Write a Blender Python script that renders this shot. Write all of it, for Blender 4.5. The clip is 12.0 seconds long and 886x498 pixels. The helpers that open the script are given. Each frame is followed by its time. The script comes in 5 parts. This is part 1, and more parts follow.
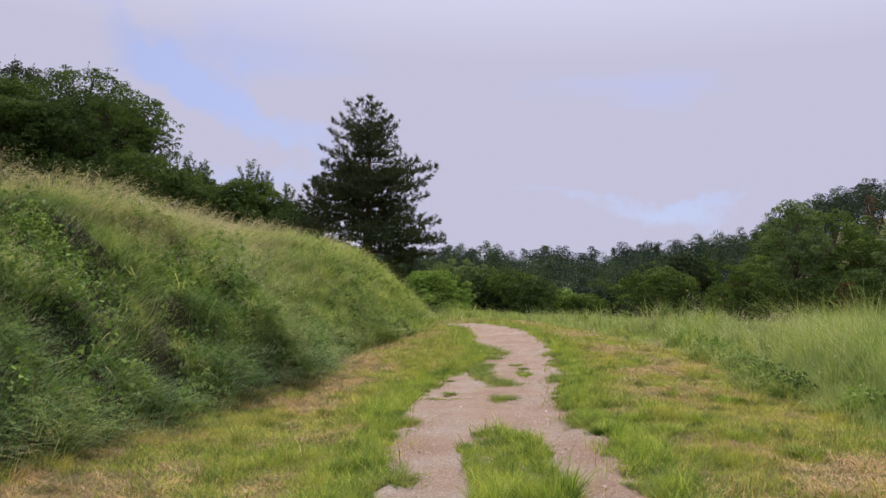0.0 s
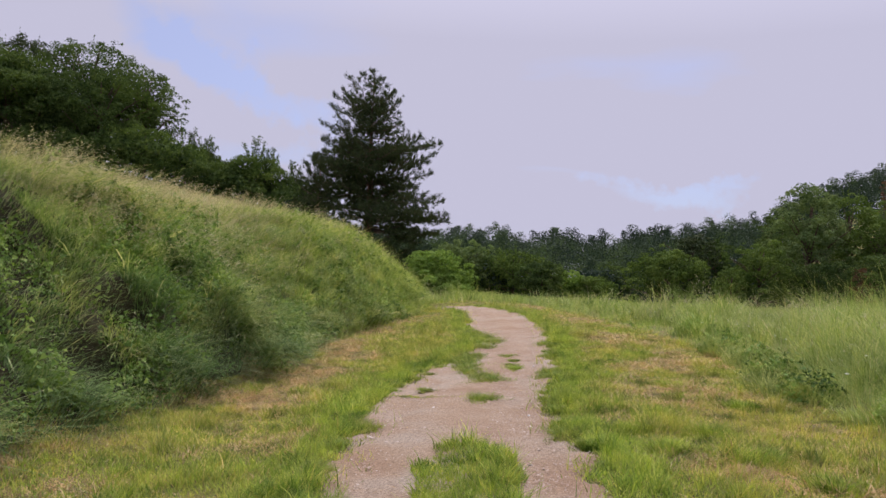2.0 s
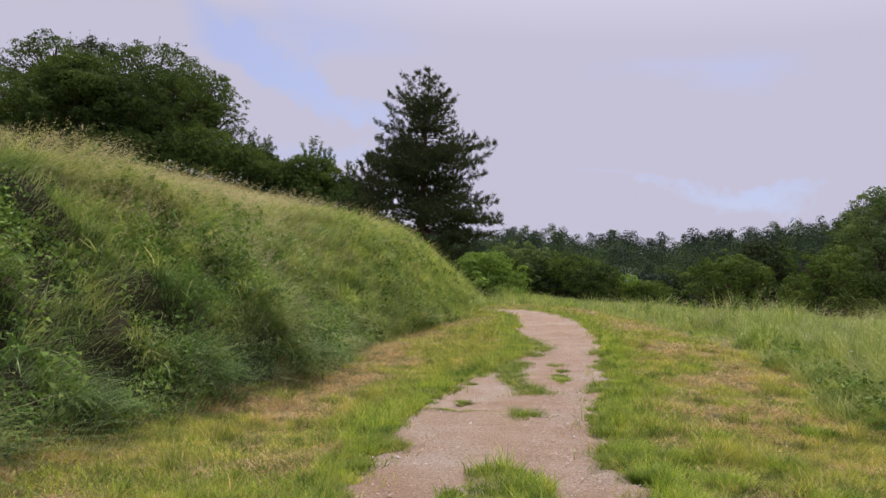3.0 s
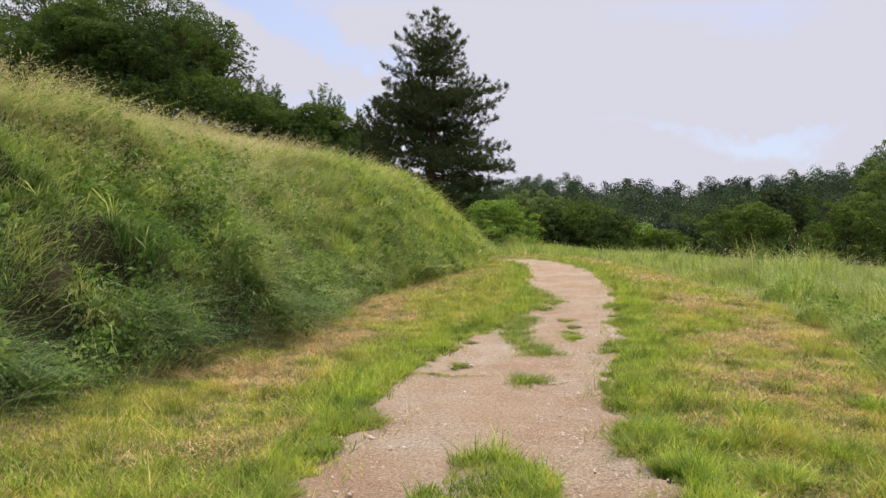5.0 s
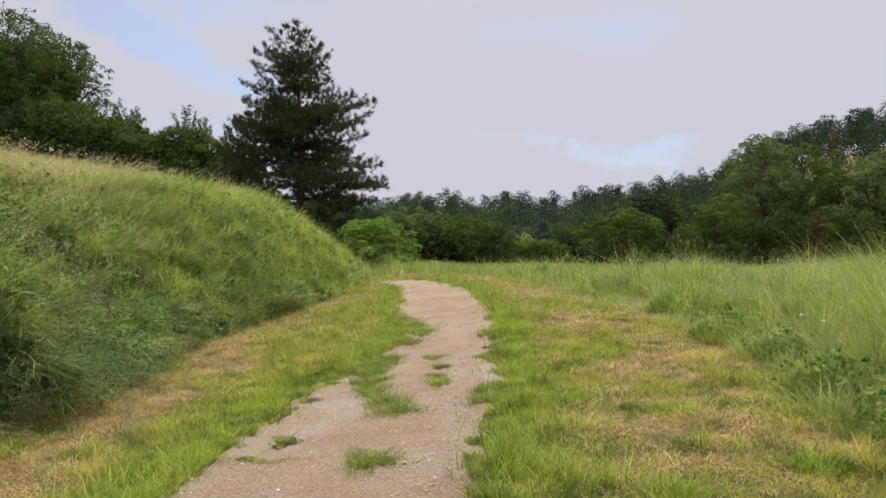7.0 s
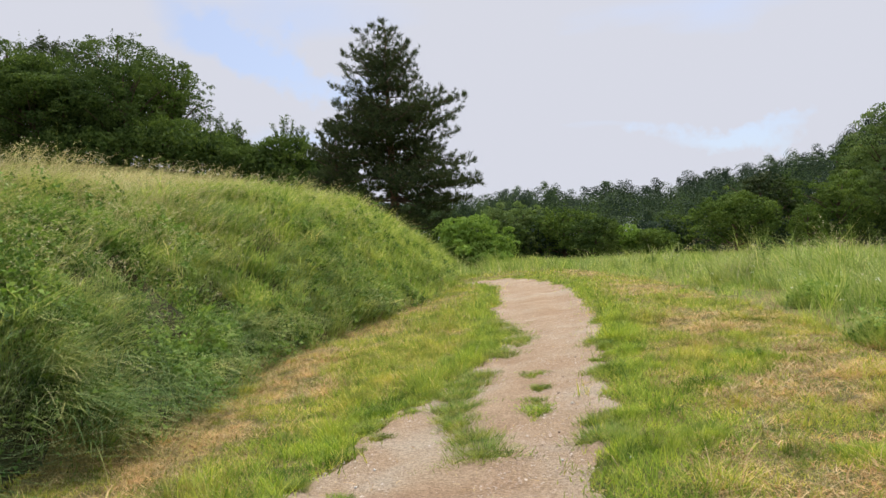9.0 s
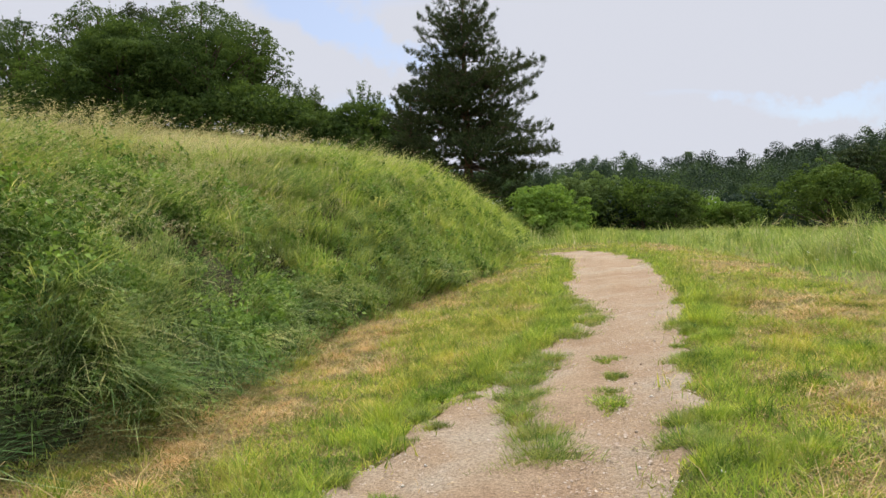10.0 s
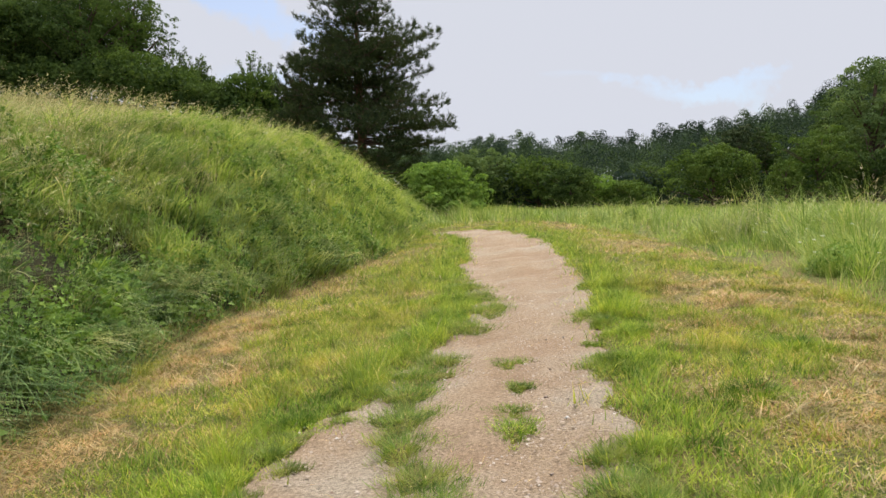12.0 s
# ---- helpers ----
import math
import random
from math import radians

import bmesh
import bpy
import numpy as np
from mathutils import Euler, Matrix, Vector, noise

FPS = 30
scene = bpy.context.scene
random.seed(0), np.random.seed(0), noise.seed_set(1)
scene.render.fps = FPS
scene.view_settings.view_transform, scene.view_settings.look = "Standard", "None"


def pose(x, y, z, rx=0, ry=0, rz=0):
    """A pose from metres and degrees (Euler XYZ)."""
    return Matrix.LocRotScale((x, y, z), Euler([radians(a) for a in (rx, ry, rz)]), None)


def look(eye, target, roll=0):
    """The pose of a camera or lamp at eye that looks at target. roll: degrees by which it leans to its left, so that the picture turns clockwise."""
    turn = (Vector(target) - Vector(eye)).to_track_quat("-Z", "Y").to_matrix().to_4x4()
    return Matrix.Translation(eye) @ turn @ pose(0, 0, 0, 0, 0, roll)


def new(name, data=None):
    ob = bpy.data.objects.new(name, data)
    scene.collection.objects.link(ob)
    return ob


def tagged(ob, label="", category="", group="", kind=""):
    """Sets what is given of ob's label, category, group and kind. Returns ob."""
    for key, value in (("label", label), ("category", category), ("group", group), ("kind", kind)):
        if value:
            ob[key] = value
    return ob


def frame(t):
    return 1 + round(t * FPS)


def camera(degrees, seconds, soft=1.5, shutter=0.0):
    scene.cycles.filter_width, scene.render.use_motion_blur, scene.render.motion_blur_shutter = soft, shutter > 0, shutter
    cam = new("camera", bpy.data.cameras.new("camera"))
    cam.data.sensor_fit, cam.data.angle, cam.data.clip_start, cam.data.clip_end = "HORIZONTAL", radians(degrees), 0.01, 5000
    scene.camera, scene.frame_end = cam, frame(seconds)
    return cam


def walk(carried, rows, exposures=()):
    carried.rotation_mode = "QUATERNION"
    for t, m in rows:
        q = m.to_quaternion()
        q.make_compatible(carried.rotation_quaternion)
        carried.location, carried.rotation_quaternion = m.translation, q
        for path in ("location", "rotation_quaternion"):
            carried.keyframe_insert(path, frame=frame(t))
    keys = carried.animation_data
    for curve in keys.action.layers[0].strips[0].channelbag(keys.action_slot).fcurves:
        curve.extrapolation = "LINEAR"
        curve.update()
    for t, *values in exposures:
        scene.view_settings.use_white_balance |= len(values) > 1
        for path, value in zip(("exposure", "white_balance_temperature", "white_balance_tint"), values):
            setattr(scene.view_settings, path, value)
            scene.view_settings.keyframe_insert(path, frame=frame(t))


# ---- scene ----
cam = camera(60.0, 12.0, soft=1.5)
# seconds, eye, yaw, pitch, roll
PATH = [
    (0.0, 0.007, -0.003, 1.481, -0.01, 3.63, -2.10),
    (0.5, 0.084, 0.350, 1.493, -2.96, 2.02, -2.31),
    (1.0, 0.228, 0.709, 1.547, 2.11, 2.05, -2.02),
    (1.5, 0.342, 0.946, 1.515, 2.40, 1.07, -1.32),
    (2.0, 0.433, 1.312, 1.548, 0.69, 2.14, -2.87),
    (2.5, 0.509, 1.631, 1.529, 1.91, 2.27, -2.72),
    (3.0, 0.584, 1.981, 1.599, 4.83, 1.96, -3.82),
    (5.0, 0.708, 3.245, 1.558, 5.87, -1.83, -3.57),
    (5.5, 0.754, 3.765, 1.559, 2.01, -2.75, -1.58),
    (6.0, 0.847, 4.253, 1.551, 1.09, 1.10, 0.03),
    (6.5, 0.981, 4.690, 1.606, 0.33, -0.33, -1.08),
    (7.0, 1.101, 5.108, 1.635, -2.74, -0.16, -0.38),
    (7.5, 1.206, 5.459, 1.673, -2.99, -1.66, 0.24),
    (9.5, 1.248, 6.863, 1.653, 8.27, 0.01, 1.85),
    (10.0, 1.251, 7.186, 1.670, 10.34, -2.46, 1.13),
    (10.5, 1.208, 7.581, 1.648, 6.64, -2.08, 0.16),
    (11.0, 1.153, 7.854, 1.638, 6.30, -4.92, 1.07),
    (11.5, 1.199, 8.231, 1.625, 5.17, -1.39, 1.91),
    (12.0, 1.234, 8.585, 1.642, 2.72, -4.27, 0.89),
]
EXPOSURES = [(0.0, -0.20, 6120, 24), (3.2, -0.21, 6330, 24), (5.0, 0.12, 6600, 15), (6.5, 0.08, 6600, 12), (7.5, -0.14, 6450, 11), (7.8, -0.12, 6450, 11), (9.3, 0.16, 6550, 9), (12.0, 0.16, 6550, 8)]
walk(cam, [(t, pose(x, y, z, 90 + pitch, roll, yaw)) for t, x, y, z, yaw, pitch, roll in PATH], EXPOSURES)


# ---- light ----
def link(tree, a, b):
    tree.links.new(a, b)


def build_world():
    world = bpy.data.worlds.new("sky")
    scene.world = world
    world.use_nodes = True
    nt = world.node_tree
    nt.nodes.clear()
    N = nt.nodes.new
    sky = N("ShaderNodeTexSky")
    sky.sky_type = "NISHITA"
    sky.sun_disc = False
    sky.sun_elevation = radians(SUN_EL)
    sky.sun_rotation = radians(SUN_AZ)
    sky.dust_density = 2.0
    blue = N("ShaderNodeMix")
    blue.data_type, blue.blend_type = "RGBA", "MULTIPLY"
    blue.inputs["Factor"].default_value = 1.0
    blue.inputs["B"].default_value = (0.098, 0.113, 0.140, 1)
    link(nt, sky.outputs["Color"], blue.inputs["A"])
    co = N("ShaderNodeTexCoord")
    sep = N("ShaderNodeSeparateXYZ")
    link(nt, co.outputs["Generated"], sep.inputs[0])
    up = N("ShaderNodeMath")
    up.operation = "MAXIMUM"
    up.inputs[1].default_value = 0.0
    link(nt, sep.outputs["Z"], up.inputs[0])
    # cloud layer seen in perspective: direction over height
    den = N("ShaderNodeMath")
    den.operation = "ADD"
    den.inputs[1].default_value = 0.22
    link(nt, up.outputs[0], den.inputs[0])
    comb = N("ShaderNodeCombineXYZ")
    for axis in ("X", "Y"):
        d = N("ShaderNodeMath")
        d.operation = "DIVIDE"
        link(nt, sep.outputs[axis], d.inputs[0])
        link(nt, den.outputs[0], d.inputs[1])
        link(nt, d.outputs[0], comb.inputs[axis])
    mp = N("ShaderNodeMapping")
    mp.inputs["Location"].default_value = CLOUD_AT
    mp.inputs["Scale"].default_value = (0.75, 1.25, 1.0)
    mp.inputs["Rotation"].default_value = (0, 0, 0.5)
    link(nt, comb.outputs[0], mp.inputs["Vector"])
    nz = N("ShaderNodeTexNoise")
    nz.inputs["Scale"].default_value = 1.5
    nz.inputs["Detail"].default_value = 6.0
    nz.inputs["Roughness"].default_value = 0.45
    nz.inputs["Distortion"].default_value = 0.4
    link(nt, mp.outputs[0], nz.inputs["Vector"])
    thin = nz.outputs["Fac"]
    # breaks in the cloud, drawn out into streaks: where they lie ahead (sideways, up), their tilt, length and breadth, how thin the cloud is (below nought: thicker)
    ahead = N("ShaderNodeMath")
    ahead.operation = "MAXIMUM"
    ahead.inputs[1].default_value = 0.05
    link(nt, sep.outputs["Y"], ahead.inputs[0])
    flat = N("ShaderNodeCombineXYZ")
    for axis, source in (("X", sep.outputs["X"]), ("Y", sep.outputs["Z"])):
        d = N("ShaderNodeMath")
        d.operation = "DIVIDE"
        link(nt, source, d.inputs[0])
        link(nt, ahead.outputs[0], d.inputs[1])
        link(nt, d.outputs[0], flat.inputs[axis])
    wisp = N("ShaderNodeTexNoise")
    wisp.inputs["Scale"].default_value, wisp.inputs["Detail"].default_value, wisp.inputs["Roughness"].default_value = 7.0, 5.0, 0.6
    link(nt, flat.outputs[0], wisp.inputs["Vector"])
    shift = N("ShaderNodeVectorMath")
    shift.operation = "MULTIPLY_ADD"
    shift.inputs[1].default_value, shift.inputs[2].default_value = (0.20, 0.16, 0.0), (-0.10, -0.08, 0.0)
    link(nt, wisp.outputs["Color"], shift.inputs[0])
    bent = N("ShaderNodeVectorMath")
    bent.operation = "ADD"
    link(nt, flat.outputs[0], bent.inputs[0])
    link(nt, shift.outputs[0], bent.inputs[1])
    for side, up_at, tilt, long, broad, depth in BREAKS:
        fit = N("ShaderNodeMapping")
        fit.vector_type = "TEXTURE"
        fit.inputs["Location"].default_value = (side, up_at, 0)
        fit.inputs["Rotation"].default_value = (0, 0, radians(tilt))
        fit.inputs["Scale"].default_value = (long, broad, 1)
        link(nt, bent.outputs[0], fit.inputs["Vector"])
        far = N("ShaderNodeVectorMath")
        far.operation = "LENGTH"
        link(nt, fit.outputs[0], far.inputs[0])
        fade = N("ShaderNodeMapRange")
        fade.interpolation_type = "SMOOTHSTEP"
        fade.inputs["From Min"].default_value, fade.inputs["From Max"].default_value = 0.1, 1.2
        fade.inputs["To Min"].default_value, fade.inputs["To Max"].default_value = depth, 0.0
        link(nt, far.outputs["Value"], fade.inputs["Value"])
        sub = N("ShaderNodeMath")
        sub.operation = "SUBTRACT"
        link(nt, thin, sub.inputs[0])
        link(nt, fade.outputs["Result"], sub.inputs[1])
        thin = sub.outputs[0]
    ramp = N("ShaderNodeValToRGB")
    ramp.color_ramp.elements[0].position, ramp.color_ramp.elements[0].color = 0.22, (0.45, 0.45, 0.45, 1)
    ramp.color_ramp.elements[1].position, ramp.color_ramp.elements[1].color = 0.41, (1, 1, 1, 1)
    link(nt, thin, ramp.inputs[0])
    # overcast brightness: brighter towards the zenith
    grad = N("ShaderNodeMapRange")
    grad.inputs["From Min"].default_value, grad.inputs["From Max"].default_value = 0.30, 1.0
    grad.inputs["To Min"].default_value, grad.inputs["To Max"].default_value = CLOUD_LOW, CLOUD_HIGH
    link(nt, up.outputs[0], grad.inputs["Value"])
    cloud = N("ShaderNodeMix")
    cloud.data_type, cloud.blend_type = "RGBA", "MULTIPLY"
    cloud.inputs["Factor"].default_value = 1.0
    cloud.inputs["A"].default_value = (0.942, 0.967, 1.095, 1)
    link(nt, grad.outputs["Result"], cloud.inputs["B"])
    mix = N("ShaderNodeMix")
    mix.data_type = "RGBA"
    link(nt, ramp.outputs["Color"], mix.inputs["Factor"])
    link(nt, blue.outputs["Result"], mix.inputs["A"])
    link(nt, cloud.outputs["Result"], mix.inputs["B"])
    bg = N("ShaderNodeBackground")
    bg.inputs["Strength"].default_value = 1.0
    link(nt, mix.outputs["Result"], bg.inputs["Color"])
    out = N("ShaderNodeOutputWorld")
    link(nt, bg.outputs[0], out.inputs["Surface"])


SUN_EL, SUN_AZ = 56.0, 8.0
BREAKS = ((-0.42, 0.325, -32, 0.20, 0.055, 0.18), (-0.22, 0.20, -18, 0.13, 0.04, 0.27), (-0.32, 0.27, -34, 0.15, 0.035, 0.2), (0.30, 0.125, 6, 0.17, 0.028, 0.40), (0.48, 0.21, 10, 0.22, 0.09, -0.2), (-0.05, 0.16, -8, 0.09, 0.025, 0.08), (-0.62, 0.33, -20, 0.1, 0.03, 0.1))
CLOUD_AT, CLOUD_LOW, CLOUD_HIGH = (0.4, 2.9, 0.0), 0.658, 1.86
build_world()
sun = new("sun", bpy.data.lights.new("sun", "SUN"))
sun.data.energy, sun.data.angle, sun.data.color = 4.2, radians(12), (1.0, 0.93, 0.80)
sun.matrix_world = look((0, 0, 0), (-math.sin(radians(SUN_AZ)) * math.cos(radians(SUN_EL)), -math.cos(radians(SUN_AZ)) * math.cos(radians(SUN_EL)), -math.sin(radians(SUN_EL))))


# ---- materials ----
def blank(name):
    m = bpy.data.materials.new(name)
    m.use_nodes = True
    nt = m.node_tree
    nt.nodes.clear()
    out = nt.nodes.new("ShaderNodeOutputMaterial")
    return m, nt, out


def ramp_node(nt, stops):
    r = nt.nodes.new("ShaderNodeValToRGB")
    e = r.color_ramp.elements
    while len(e) < len(stops):
        e.new(0.5)
    for k, (p, c) in zip(e, stops):
        k.position, k.color = p, (*c, 1)
    return r


def noise_node(nt, scale, detail=3.0, rough=0.55, loc=(0, 0, 0)):
    g = nt.nodes.new("ShaderNodeNewGeometry")
    mp = nt.nodes.new("ShaderNodeMapping")
    mp.inputs["Location"].default_value = loc
    n = nt.nodes.new("ShaderNodeTexNoise")
    n.inputs["Scale"].default_value, n.inputs["Detail"].default_value, n.inputs["Roughness"].default_value = scale, detail, rough
    link(nt, g.outputs["Position"], mp.inputs["Vector"])
    link(nt, mp.outputs[0], n.inputs["Vector"])
    return n


def mixed(nt, fac, a, b, blend="MIX"):
    m = nt.nodes.new("ShaderNodeMix")
    m.data_type, m.blend_type = "RGBA", blend
    for s, v in (("Factor", fac), ("A", a), ("B", b)):
        if isinstance(v, (int, float)):
            m.inputs[s].default_value = v
        elif isinstance(v, tuple):
            m.inputs[s].default_value = (*v, 1)
        else:
            link(nt, v, m.inputs[s])
    return m.outputs["Result"]


def leaf_material(name, stops, patch, patch_scale=0.6, translucent=0.3, rough=0.7, gloss=0.12, patch_amount=0.5, patch_at=(0.42, 0.62), mottle=0.0, uneven=1.0):
    """Foliage: a colour for each blade or leaf, shifted in patches of metres, part of the light shining through."""
    m, nt, out = blank(name)
    g = nt.nodes.new("ShaderNodeNewGeometry")
    r = ramp_node(nt, stops)
    link(nt, g.outputs["Random Per Island"], r.inputs[0])
    n = noise_node(nt, patch_scale)
    f = ramp_node(nt, [(patch_at[0], (0, 0, 0)), (patch_at[1], (patch_amount,) * 3)])
    link(nt, n.outputs["Fac"], f.inputs[0])
    col = mixed(nt, f.outputs["Color"], r.outputs["Color"], patch)
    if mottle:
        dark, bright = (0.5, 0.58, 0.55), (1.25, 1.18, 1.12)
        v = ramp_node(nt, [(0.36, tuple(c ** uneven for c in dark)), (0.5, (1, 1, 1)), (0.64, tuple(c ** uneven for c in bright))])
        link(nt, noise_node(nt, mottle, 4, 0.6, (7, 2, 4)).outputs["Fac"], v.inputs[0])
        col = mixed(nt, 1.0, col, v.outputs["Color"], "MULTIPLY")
    p = nt.nodes.new("ShaderNodeBsdfPrincipled")
    p.inputs["Roughness"].default_value = rough
    p.inputs["Specular IOR Level"].default_value = gloss
    link(nt, col, p.inputs["Base Color"])
    t = nt.nodes.new("ShaderNodeBsdfTranslucent")
    link(nt, mixed(nt, 1.0, col, (1.25, 1.3, 0.7), "MULTIPLY"), t.inputs["Color"])
    s = nt.nodes.new("ShaderNodeMixShader")
    s.inputs[0].default_value = translucent
    link(nt, p.outputs[0], s.inputs[1])
    link(nt, t.outputs[0], s.inputs[2])
    link(nt, s.outputs[0], out.inputs["Surface"])
    return m


def earth_material(name, stops_a, stops_b, scale_a, scale_b, rough=0.95, bump=0.4, bump_scale=60.0, bump_dist=0.01):
    """Soil and gravel: two noises of colour and a grain in relief."""
    m, nt, out = blank(name)
    na, nb = noise_node(nt, scale_a, 4), noise_node(nt, scale_b, 6, 0.7, (5, 3, 1))
    ra, rb = ramp_node(nt, stops_a), ramp_node(nt, stops_b)
    link(nt, na.outputs["Fac"], ra.inputs[0])
    link(nt, nb.outputs["Fac"], rb.inputs[0])
    col = mixed(nt, 1.0, ra.outputs["Color"], rb.outputs["Color"], "MULTIPLY")
    p = nt.nodes.new("ShaderNodeBsdfPrincipled")
    p.inputs["Roughness"].default_value = rough
    p.inputs["Specular IOR Level"].default_value = 0.2
    link(nt, col, p.inputs["Base Color"])
    nc = noise_node(nt, bump_scale, 5, 0.7, (1, 8, 2))
    b = nt.nodes.new("ShaderNodeBump")
    b.inputs["Strength"].default_value, b.inputs["Distance"].default_value = bump, bump_dist
    link(nt, nc.outputs["Fac"], b.inputs["Height"])
    link(nt, b.outputs[0], p.inputs["Normal"])
    link(nt, p.outputs[0], out.inputs["Surface"])
    return m


